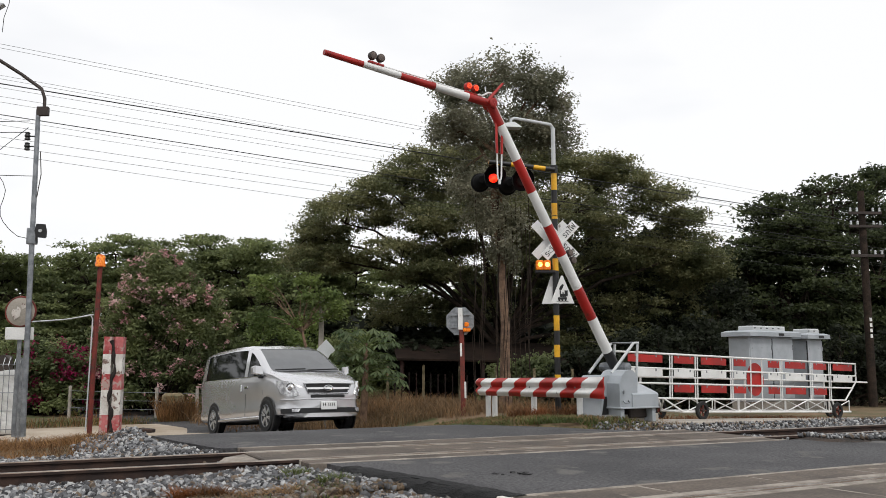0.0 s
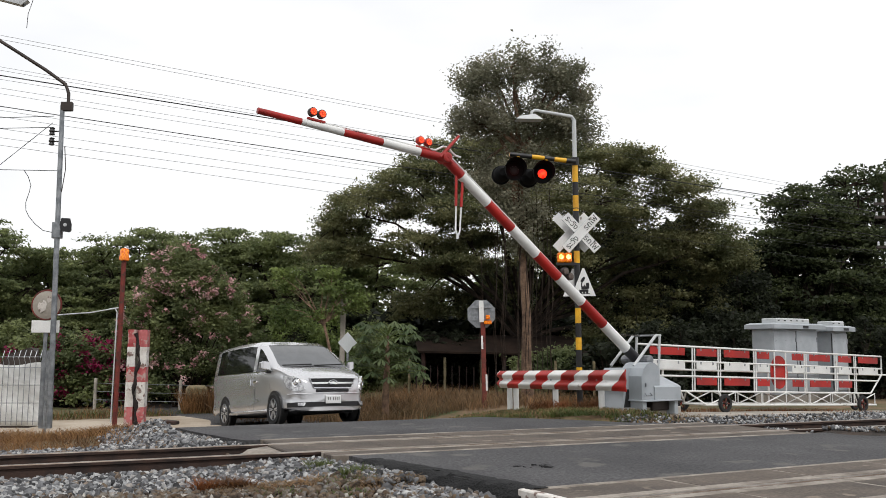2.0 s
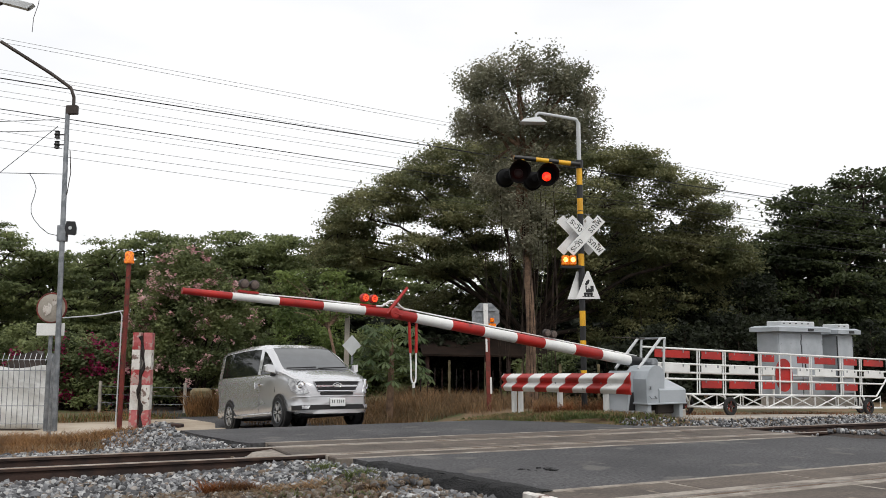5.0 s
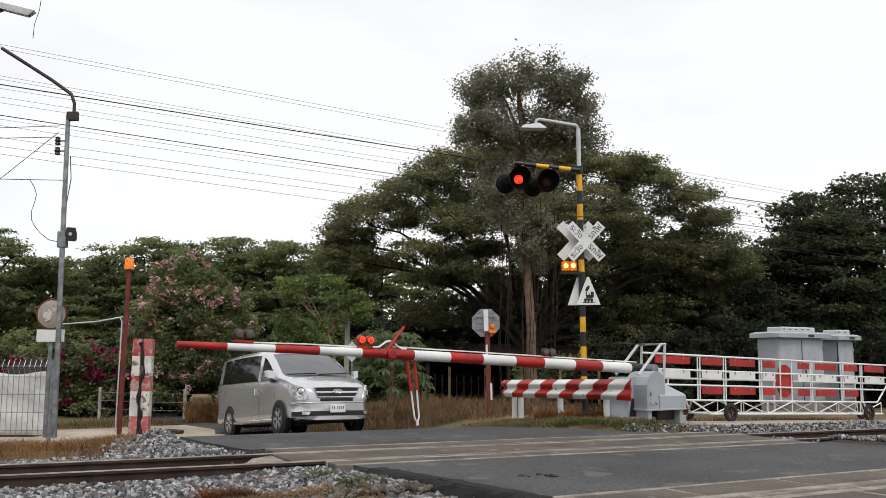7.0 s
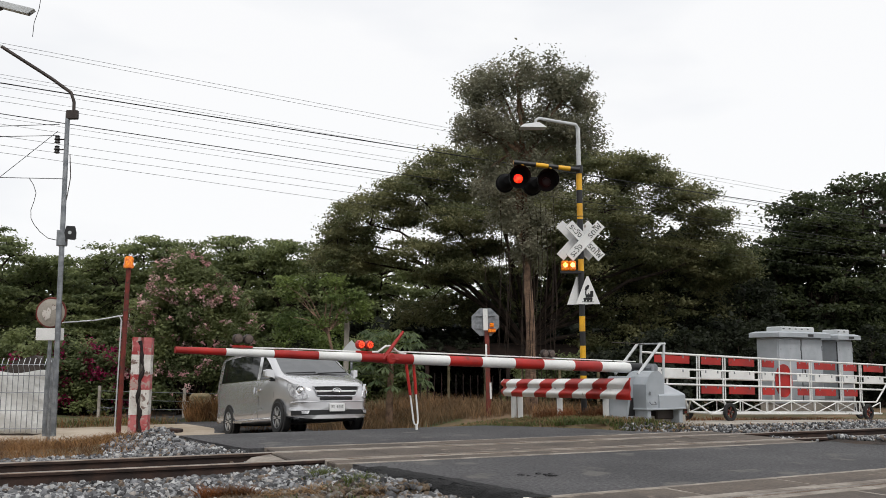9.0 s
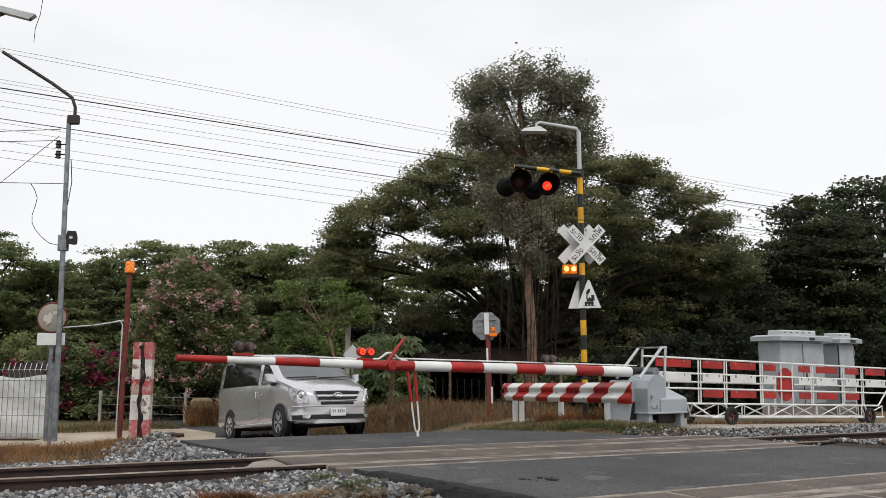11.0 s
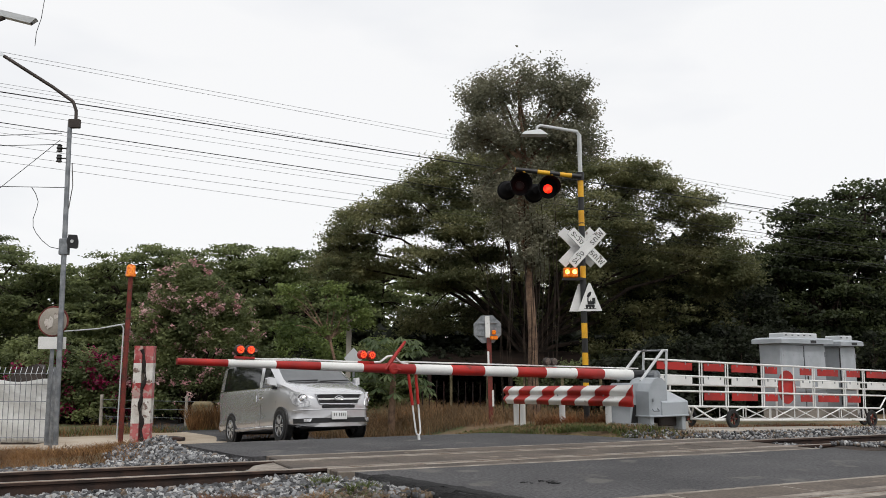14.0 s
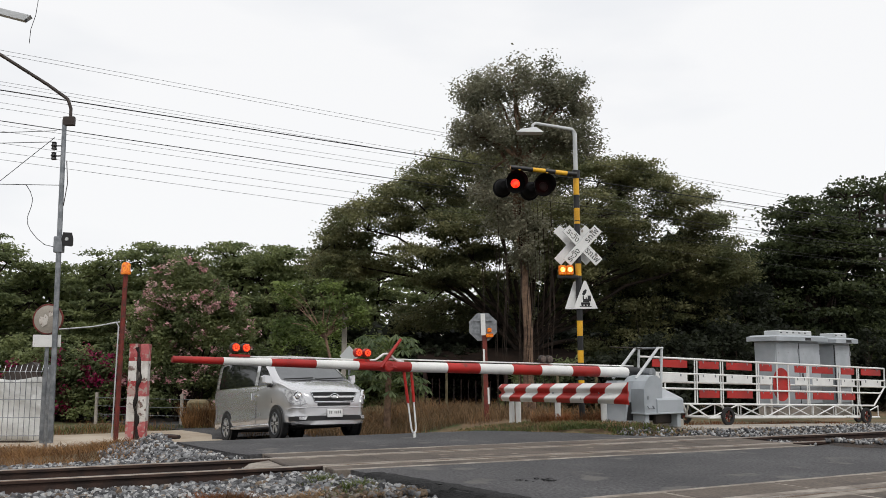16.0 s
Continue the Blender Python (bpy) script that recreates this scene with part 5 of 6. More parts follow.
def far_fences():
    """Post and wire fences on the lower ground behind the road."""
    fz = thing("wire_fence", pose(0, 0, 0), "low wire fence on pale concrete posts", "fence")
    xs = [(-10.6, 27.6), (-8.9, 27.2), (-7.8, 27.0), (-6.5, 26.6), (-5.2, 26.4), (-3.8, 26.2)]
    tops = []
    for x, y in xs:
        z = ground_z(*sp(x, y))
        part("fence_post", Geo().box((x, y, z + 0.45), (0.085, 0.085, 1.0), 0.01), CONCRETE, fz)
        tops.append((x, y - 0.06, z))
    for h in (0.3, 0.55, 0.8):
        part("fence_wire", Geo().tube([(x, y, z + h) for x, y, z in tops], 0.007, 4), STEEL, fz)
    f2 = thing("yard_fence", pose(0, 0, 0), "grey paling fence along the dry verge", "fence")
    for k in range(26):
        x = -0.9 + 0.22 * k
        y = 27.5 - 0.05 * k
        z = ground_z(*sp(x, y))
        tall = 1.25 if k % 5 == 0 else 1.0
        part("fence_pale", Geo().box((x, y, z + tall / 2), (0.08 if k % 5 == 0 else 0.03, 0.05, tall), 0.005), PILLAR if k % 5 == 0 else SHED, f2)
    gp = thing("gate_pillar", pose(-7.15, 26.4, -0.95, 0, 0, 15), "crumbling pale pillar grown over with straw", "pillar")
    part("pillar", Geo().box((0, 0, 0.55), (0.62, 0.45, 1.15), 0.08), PILLAR, gp)


far_fences()


def build_signs():
    oc = thing("stop_sign", pose(1.17, 23.0, -0.35, 0, -1.2, 0), "octagonal road sign, its bare grey back showing", "road sign")
    R = 0.388
    part("sign_plate", Geo().prism([(R * math.cos(radians(22.5 + 45 * k)), 2.49 + R * math.sin(radians(22.5 + 45 * k))) for k in range(8)], -0.008, 0.008), STEEL, oc, "bare grey back of the plate")
    part("post", Geo().box((0.03, -0.05, 1.15), (0.12, 0.06, 2.3), 0.006), RUST, oc, "red post with white bands")
    part("white_band", Geo().box((0.0, -0.086, 2.55), (0.12, 0.012, 0.56), 0.003), WHITE, oc)
    part("white_band", Geo().box((0.0, -0.088, 1.75), (0.05, 0.012, 0.34), 0.003), WHITE, oc)
    part("white_band", Geo().box((0.09, -0.088, 0.72), (0.05, 0.012, 0.42), 0.003), WHITE, oc)
    part("clamp", Geo().box((0, -0.03, 2.33), (0.5, 0.03, 0.035), 0.004), STEEL, oc)
    part("clamp", Geo().box((0, -0.03, 2.65), (0.5, 0.03, 0.035), 0.004), STEEL, oc)
    bx = part("beacon_base", Geo().box((0.16, -0.1, 2.26), (0.19, 0.13, 0.09), 0.01), AMBER, oc)
    part("beacon", Geo().box((0.16, -0.1, 2.40), (0.11, 0.1, 0.11), 0.02), AMBER, bx, "amber beacon")
    ds = thing("diamond_sign", pose(-2.42, 23.6, -0.65, 0, 0, 20), "diamond-shaped road sign seen from its pale back", "road sign")
    part("sign_plate", Geo().prism([(-0.26, 2.05), (0, 2.33), (0.26, 2.05), (0, 1.77)], -0.008, 0.008), PALE, ds)
    part("post", Geo().tube([(0.02, 0.04, 0), (0.02, 0.04, 2.25)], 0.035, 8), STEEL, ds)
    pp = thing("old_post", pose(-2.78, 25.5, -0.75, 0, 0.5, 0), "weathered concrete post among the trees", "post")
    part("post", Geo().box((0, 0, 1.85), (0.14, 0.14, 3.7), 0.015), CONCRETE, pp)


build_signs()


def build_shed():
    sh = thing("shed", pose(0.2, 33.0, -0.9, 0, 0, 4), "dark timber shed under the trees with a tin roof", "shed")
    for k in range(20):
        part("board", Geo().box((-0.6 + 0.28 * k, 2.8, 1.15), (0.26, 0.04, 2.4), 0.006), SHED, sh)
    for x in (-0.7, 5.0):
        for k in range(10):
            part("side_board", Geo().box((x, -0.1 + 0.29 * k, 0.98 + 0.03 * k), (0.04, 0.27, 1.96 + 0.06 * k), 0.006), SHED, sh)
    part("roof", Geo().hull([(a, b, c) for a, b, c in ((-1.0, -0.7, 2.05), (5.4, -0.7, 1.95), (-1.0, 3, 2.75), (5.4, 3, 2.7), (-1.0, -0.7, 2.12), (5.4, -0.7, 2.02), (-1.0, 3, 2.82), (5.4, 3, 2.77))]), SHED_ROOF, sh)
    for x in (-0.8, 2.2, 5.2):
        part("post", Geo().box((x, -0.5, 1.0), (0.12, 0.12, 2.1), 0.01), SHED, sh)


build_shed()


# ---------------------------------------------------------------- plants
def leaf_cloud(name, centres, count, size, spread, material, parent, seed, flat=0.5, long=1.7, label="", droop=0.0, crease=0.25):
    """Small creased leaves strewn in clumps round the centres (x, y, z, clump radius)."""
    rng = np.random.default_rng(seed)
    c = np.array(centres, dtype=float)
    wts = c[:, 3] ** 2
    pick = rng.choice(len(c), count, p=wts / wts.sum())
    off = rng.normal(size=(count, 3))
    off *= 0.42 * c[pick, 3:4] * spread
    off[:, 2] *= flat
    pos = c[pick, :3] + off
    pos[:, 2] -= droop * rng.random(count) ** 2
    up = rng.normal(size=(count, 3)) * 0.65 + np.array([0, -0.15, 1.0])
    up /= np.linalg.norm(up, axis=1)[:, None]
    a = np.cross(up, rng.normal(size=(count, 3)))
    a /= np.linalg.norm(a, axis=1)[:, None]
    b = np.cross(up, a)
    s = size * (0.6 + 0.8 * rng.random(count))[:, None]
    v = np.stack([pos - a * s * long / 2, pos + b * s / 2 + up * s * crease, pos + a * s * long / 2, pos - b * s / 2 + up * s * crease], 1).reshape(-1, 3)
    me = bpy.data.meshes.new(name)
    me.vertices.add(count * 4), me.loops.add(count * 4), me.polygons.add(count)
    me.vertices.foreach_set("co", v.astype(np.float32).ravel())
    me.loops.foreach_set("vertex_index", np.arange(count * 4, dtype=np.int32))
    me.polygons.foreach_set("loop_start", np.arange(0, count * 4, 4, dtype=np.int32))
    me.update(calc_edges=True)
    me.materials.append(material)
    ob = new(name, me)
    ob.parent = parent
    return tagged(ob, label)


def clumps(rng, blobs, n, r, shell=0.55):
    """Clump centres in the outer, upper part of ellipsoids (x, y, z, rx, ry, rz)."""
    out = []
    vol = [b[3] * b[4] + b[3] * b[5] + b[4] * b[5] for b in blobs]
    for _ in range(n):
        b = rng.choices(blobs, vol)[0]
        while True:
            d = Vector((rng.gauss(0, 1), rng.gauss(0, 1), rng.gauss(0, 1))).normalized()
            if d.z > -0.55:
                break
        k = shell + (1.0 - shell) * rng.random() ** 0.6
        out.append((b[0] + d.x * b[3] * k, b[1] + d.y * b[4] * k, b[2] + d.z * b[5] * k, r * (0.6 + 0.8 * rng.random())))
    return out


def limb(rng, a, b, r0, r1, wig=0.12, steps=6):
    a, b = Vector(a), Vector(b)
    d = (b - a).length
    pts = []
    for i in range(steps + 1):
        k = i / steps
        p = a.lerp(b, k)
        arch = math.sin(k * math.pi) * d * 0.10
        pts.append(p + Vector((rng.gauss(0, wig * d * 0.12), rng.gauss(0, wig * d * 0.12), arch + rng.gauss(0, wig * d * 0.06))) * (1 if 0 < i < steps else 0))
    return pts, [r0 + (r1 - r0) * i / steps for i in range(steps + 1)]


def tree(name, at, label, trunk, blobs, material, bark, seed, n_clumps, clump_r, leaves, leaf, limbs=10, trunk_r=0.3, flat=0.5, twigs=True, shell=0.55, fork=0.75, category="tree", spread=1.0, group=""):
    rng = random.Random(seed)
    t = thing(name, pose(*at), label, category, group)
    g = Geo()
    path = [Vector(p) for p in trunk]
    g.tube(path, [trunk_r * (1.25 if i == 0 else 1 - 0.55 * i / (len(path) - 1)) for i in range(len(path))], 10)
    cs = clumps(rng, blobs, n_clumps, clump_r, shell)
    top = path[-1]
    ends = []
    for i in range(limbs):
        b = blobs[i % len(blobs)]
        end = (b[0] + rng.uniform(-0.5, 0.5) * b[3], b[1] + rng.uniform(-0.5, 0.5) * b[4], b[2] + rng.uniform(-0.1, 0.4) * b[5])
        start = path[-2].lerp(top, rng.uniform(fork - 0.5, 1)) if len(path) > 1 else top
        pts, rad = limb(rng, start, end, trunk_r * 0.42, trunk_r * 0.12)
        g.tube(pts, rad, 7)
        ends.append(pts)
    if twigs:
        for c in cs[:: max(1, len(cs) // 140)]:
            src = min((p for e in ends for p in e[2:]), key=lambda p: (p - Vector(c[:3])).length)
            pts, rad = limb(rng, src, c[:3], trunk_r * 0.13, trunk_r * 0.03, steps=4)
            g.tube(pts, rad, 5)
    part("trunk", g, bark, t, smooth=True)
    leaf_cloud("crown", cs, leaves, leaf, spread, material, t, seed, flat)
    return t


# broad rain tree behind the road
tree("rain_tree", (3.3, 36, -0.9), "broad dark rain tree with a spreading crown", [(0, 0, 0), (0.1, 0, 1.6), (0.3, 0, 3.0)],
     [(-7.2, 0, 6.1, 1.5, 2.5, 0.7), (-6.0, -0.5, 7.8, 1.9, 2.5, 0.9), (-4.2, 0, 8.8, 2.2, 2.5, 1.0), (-2.2, 0, 9.8, 2.4, 2.5, 1.1), (0.6, 0.5, 10.2, 2.6, 2.5, 1.0), (3.2, 0, 9.8, 2.2, 2.5, 0.9), (4.9, 0, 9.5, 1.4, 2.5, 0.8),
      (6.5, 0, 8.5, 1.2, 2.5, 0.7), (8.2, 0, 6.0, 1.3, 2.2, 1.1), (-4.2, -1, 6.2, 2.0, 2, 0.6), (-1.6, -2, 7.4, 2.4, 2, 0.8), (1.8, -2, 7.6, 2.8, 2, 1.2), (4.8, 0.8, 6.6, 2.8, 1.8, 1.6), (7.0, 0.8, 6.0, 2.0, 1.6, 1.2), (6.6, 1.2, 4.4, 2.2, 1.4, 1.5),
      (3.6, 1.2, 4.6, 2.4, 1.4, 1.3), (0.5, 1, 8.4, 4.5, 2.5, 1.0), (4.6, 1.0, 2.6, 2.6, 1.6, 1.2), (-2.6, -1.5, 5.4, 1.8, 1.5, 0.5), (-0.5, 1.5, 5.8, 3.2, 2, 1.2), (0.5, 2, 4.2, 3.6, 2, 1.2), (-3.0, 2, 4.0, 2.6, 2, 0.9), (1.2, -2, 6.0, 1.6, 1.5, 1.2), (-7.2, 0, 7.1, 1.0, 2, 0.5), (-2.4, 1, 6.9, 1.8, 1.5, 0.9), (8.0, 0.5, 7.9, 0.9, 1.4, 0.5), (8.2, 0.5, 7.0, 0.8, 1.4, 0.6), (8.4, 0, 5.6, 0.9, 1.5, 1.0)],
     LEAF_RAIN, DARK_BARK, 11, 1850, 0.58, 270000, 0.07, limbs=24, trunk_r=0.25, flat=0.34)
tree("tall_tree", (2.1, 23.6, -0.35), "tall slim tree with a ragged crown and trailing vines", [(0.27, 0, 0), (0.24, 0, 1.2), (0.26, 0.02, 2.4), (0.16, 0, 4.2), (-0.05, 0, 5.8), (0.2, 0, 7.2)],
     [(0.3, 0, 9.25, 1.2, 1.0, 0.65), (-0.7, 0, 8.8, 1.0, 1, 0.7), (1.3, 0, 8.7, 0.9, 1, 0.8), (-1.1, 0, 7.8, 0.8, 0.9, 0.7), (1.5, 0, 7.6, 0.75, 0.9, 0.7), (0.2, 0, 7.6, 1.4, 1.1, 0.9), (-0.1, 0, 6.3, 1.2, 1.0, 0.8), (-0.1, 0, 5.2, 0.8, 0.8, 0.8), (0.2, 0, 4.3, 0.45, 0.5, 0.7)],
     LEAF_TALL, BARK, 12, 430, 0.32, 52000, 0.05, limbs=14, trunk_r=0.155, flat=0.9, shell=0.12)
# the dark wood to the right
for k, (x, y, h, r) in enumerate(((17.7, 42, 10.0, 3.0), (21.3, 44, 11.5, 3.6), (14.4, 44, 6.6, 2.4), (25.5, 45, 12.2, 4.2), (30.0, 47, 12.0, 5.0), (11.8, 44, 5.6, 2.4))):
    tree("dense_tree", (x, y, -1.0), "dense dark green tree at the edge of the yard", [(0, 0, 0), (0.1, 0, 1.5), (0, 0, h * 0.35)],
         [(0, 0, h * 0.9, r * 0.6, r * 0.7, h * 0.12), (-r * 0.5, 0, h * 0.70, r * 0.6, r * 0.6, h * 0.14), (r * 0.5, 0, h * 0.72, r * 0.6, r * 0.6, h * 0.14), (0, -1, h * 0.5, r * 0.95, r * 0.7, h * 0.16), (-r * 0.4, -1, h * 0.33, r * 0.8, r * 0.7, h * 0.14), (r * 0.4, -1, h * 0.3, r * 0.8, r * 0.7, h * 0.14), (0, -1, h * 0.14, r * 1.0, r * 0.7, h * 0.14)],
         LEAF_WOOD, DARK_BARK, 20 + k, 260, 0.95, 35000, 0.125, limbs=12, trunk_r=0.35, flat=0.2, group="dark wood")
# the row of trees behind the bushes
for k, (x, y, h, r) in enumerate(((-25.0, 45, 9.4, 4.0), (-20.3, 48, 7.9, 3.6), (-15.6, 46, 8.7, 3.6), (-11.4, 46, 8.8, 3.6), (-7.6, 45, 8.4, 3.6), (-31, 46, 9.6, 4.5), (-3.5, 47, 7.6, 3.6))):
    tree("far_tree", (x, y, -1.0), "spreading green tree in the far row", [(0, 0, 0), (0.1, 0, 1.5), (0, 0, h * 0.4)],
         [(0, 0, h * 0.88, r * 0.75, r * 0.7, h * 0.1), (-r * 0.5, 0, h * 0.76, r * 0.6, r * 0.6, h * 0.12), (r * 0.5, 0, h * 0.77, r * 0.6, r * 0.6, h * 0.12), (0, -1, h * 0.55, r * 1.0, r * 0.7, h * 0.16), (0, -1, h * 0.36, r * 1.1, r * 0.7, h * 0.2), (0, -1, h * 0.15, r * 1.1, r * 0.7, h * 0.18)],
         LEAF_MID, DARK_BARK, 40 + k, 330, 0.72, 32000, 0.105, limbs=8, trunk_r=0.3, flat=0.22, group="far row of trees")
# a low belt of woods closes the view under the crowns
belt_rng = random.Random(77)
belt = [(-48 + 0.5 * i + belt_rng.uniform(-0.4, 0.4), 54 + belt_rng.uniform(-2, 2), -0.8 + belt_rng.random() * (5.2 + 2.2 * math.exp(-((i - 96) / 22) ** 2)), 0.9) for i in range(200) for _ in range(7)]
# near belts fill the gaps with leaves coloured as deep shade
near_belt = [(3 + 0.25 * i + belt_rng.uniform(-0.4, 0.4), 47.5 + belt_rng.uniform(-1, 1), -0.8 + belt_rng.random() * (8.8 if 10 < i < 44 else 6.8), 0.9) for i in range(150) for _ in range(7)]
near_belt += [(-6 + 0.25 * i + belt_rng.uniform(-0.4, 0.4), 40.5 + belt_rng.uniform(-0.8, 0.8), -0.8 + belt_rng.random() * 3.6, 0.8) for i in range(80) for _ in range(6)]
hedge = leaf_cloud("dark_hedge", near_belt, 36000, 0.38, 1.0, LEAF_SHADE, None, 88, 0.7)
tagged(hedge, "thicket under the tree crowns, shade put into its leaf colour", "thicket", kind="stuff")
belt += [(-36 + 0.25 * i, 51 + belt_rng.uniform(-1, 1), 1.0 + belt_rng.random() * 5.4, 0.9) for i in range(130) for _ in range(7)]
woods = leaf_cloud("far_woods", belt, 50000, 0.32, 1.0, LEAF_MID, None, 78, 0.7)
tagged(woods, "dark belt of far woods under the tree crowns", "woods", kind="stuff")
# unseen woods added behind the camera and far left, to darken reflections
back_rng = random.Random(79)
back = [(-60 + 1.0 * i + back_rng.uniform(-0.8, 0.8), -40 + back_rng.uniform(-4, 4), -0.5 + back_rng.random() * 7, 1.6) for i in range(120) for _ in range(8)]
back += [(-36 - 0.45 * i + back_rng.uniform(-1, 1), 44 - 0.55 * i + back_rng.uniform(-2, 2), -0.5 + back_rng.random() * 9, 1.6) for i in range(80) for _ in range(7)]
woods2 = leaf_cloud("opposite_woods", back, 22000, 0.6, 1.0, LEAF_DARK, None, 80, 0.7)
tagged(woods2, "unseen woods behind and to the left, added for dark reflections", "woods", kind="stuff")
# flowering creeper heaped over a frame
def bush(name, at, label, blobs, layers, seed, category="bush", twig=DARK_BARK):
    rng = random.Random(seed)
    t = thing(name, pose(*at), label, category)
    g = Geo()
    cs = clumps(rng, blobs, layers[0][4], layers[0][5], 0.5)
    for c in cs[:40]:
        pts, rad = limb(rng, (rng.uniform(-0.4, 0.4), rng.uniform(-0.2, 0.2), 0), c[:3], 0.035, 0.008)
        g.tube(pts, rad, 5)
    tagged(part("stem", g, twig, t, smooth=True), kind="stuff")
    for k, (nm, m, count, size, n, r, shell) in enumerate(layers):
        c2 = cs if k == 0 else clumps(rng, blobs, n, r, shell)
        leaf_cloud(nm, c2, count, size, 1.0, m, t, seed + k, 0.8)
    return t


bush("bougainvillea", (-8.0, 28.5, -0.75), "tall bougainvillea thicket with faded pink flowers", [(-0.2, 0, 3.5, 1.45, 1.2, 1.5), (0.7, 0, 2.4, 1.4, 1, 2.0), (-1.1, 0, 2.4, 1.15, 1, 1.9), (-0.3, -0.1, 4.2, 1.1, 1, 1.1), (0.0, -0.2, 1.0, 1.8, 1, 1.0)],
     [("foliage", LEAF_MID, 42000, 0.066, 300, 0.34, 0.5), ("blossom", BLOOM, 5200, 0.06, 330, 0.15, 1.08)], 61)
bush("magenta_bougainvillea", (-12.0, 29, -0.75), "low bougainvillea with bright magenta flowers", [(0, 0, 1.4, 1.6, 0.8, 1.0), (0.6, 0, 0.9, 1.2, 0.8, 0.9), (-1.3, 0, 1.1, 1.0, 0.8, 0.9)],
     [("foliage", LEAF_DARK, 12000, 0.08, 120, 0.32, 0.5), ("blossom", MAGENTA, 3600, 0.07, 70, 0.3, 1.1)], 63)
# shrubs in LEAF_SHADE carry the dimness under the trees as leaf colour
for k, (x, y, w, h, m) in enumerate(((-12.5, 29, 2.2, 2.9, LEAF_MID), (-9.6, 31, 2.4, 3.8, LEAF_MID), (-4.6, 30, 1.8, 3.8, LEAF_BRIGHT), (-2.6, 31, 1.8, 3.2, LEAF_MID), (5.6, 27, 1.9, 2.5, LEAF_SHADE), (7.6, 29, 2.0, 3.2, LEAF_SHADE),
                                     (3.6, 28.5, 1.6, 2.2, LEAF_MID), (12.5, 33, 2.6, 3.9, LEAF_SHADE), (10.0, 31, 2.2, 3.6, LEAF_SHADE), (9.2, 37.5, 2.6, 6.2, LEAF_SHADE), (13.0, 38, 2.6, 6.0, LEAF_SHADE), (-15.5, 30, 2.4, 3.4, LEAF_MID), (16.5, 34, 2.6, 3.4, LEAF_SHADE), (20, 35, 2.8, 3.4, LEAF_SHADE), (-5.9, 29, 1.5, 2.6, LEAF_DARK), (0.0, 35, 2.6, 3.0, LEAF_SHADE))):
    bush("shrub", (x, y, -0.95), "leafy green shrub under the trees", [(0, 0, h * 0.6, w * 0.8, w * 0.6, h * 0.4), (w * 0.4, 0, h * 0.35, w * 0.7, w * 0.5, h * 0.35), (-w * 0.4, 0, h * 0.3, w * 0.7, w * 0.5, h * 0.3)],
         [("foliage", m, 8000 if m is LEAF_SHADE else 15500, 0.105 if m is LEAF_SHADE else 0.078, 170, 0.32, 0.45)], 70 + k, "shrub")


def vines():
    rng = random.Random(31)
    v = thing("hanging_vine", pose(2.1, 23.3, 0), "thin dry vines hanging beside the tall trunk", "vine")
    for k in range(20):
        x, top = rng.uniform(-1.0, 0.9), rng.uniform(3.6, 6.2)
        part("vine", Geo().tube([(x, 0, top), (x + 0.05, 0, top * 0.7), (x - 0.04, 0, top * 0.4), (x, 0, rng.uniform(-0.2, 1.2))], 0.009, 4), DARK_BARK, v)


vines()


def papaya():
    rng = random.Random(5)
    t = thing("papaya_tree", pose(-1.42, 23.8, -0.72), "papaya tree with drooping pale green lobed leaves", "papaya tree")
    part("trunk", Geo().tube([(0, 0, 0), (0.02, 0, 0.8), (0.05, 0, 1.7), (0.05, 0, 2.3)], [0.10, 0.09, 0.075, 0.045], 10), BARK, t, "pale brown ringed trunk", smooth=True)
    for k in range(52):
        a = k * 2.4
        h = 1.25 + 1.25 * (k / 52)
        r = 0.75 + 0.35 * rng.random() - 0.35 * (k / 52)
        st = Vector((0.05, 0, h))
        end = st + Vector((r * math.cos(a), r * math.sin(a) * 0.9, 0.34 * (k / 52) + rng.uniform(-0.15, 0.1)))
        lf = part("leaf_stalk", Geo().tube([st, st.lerp(end, 0.5) + Vector((0, 0, 0.08)), end], [0.014, 0.011, 0.008], 5), LEAF_BRIGHT, t)
        g = Geo()
        out = (end - st).normalized()
        for q in range(9):
            b = radians(-140 + 280 * q / 8)
            d = Vector((out.x * math.cos(b) - out.y * math.sin(b), out.x * math.sin(b) + out.y * math.cos(b), -0.45 - 0.25 * rng.random())).normalized()
            ln = 0.31 * (1 - 0.25 * abs(b) / 2.4) * rng.uniform(0.85, 1.15)
            sd = d.cross(Vector((0, 0, 1))).normalized()
            m1, tipp = end + d * ln * 0.55, end + d * ln - Vector((0, 0, 0.05))
            g.add([end, m1 + sd * 0.03, m1 + sd * 0.055 + d * 0.05, tipp, m1 - sd * 0.055 + d * 0.05, m1 - sd * 0.03, m1 - Vector((0, 0, 0.015))], [(0, 1, 6), (1, 2, 6), (2, 3, 6), (3, 4, 6), (4, 5, 6), (5, 0, 6)])
        part("leaf", g, LEAF_PAPAYA, lf)


papaya()


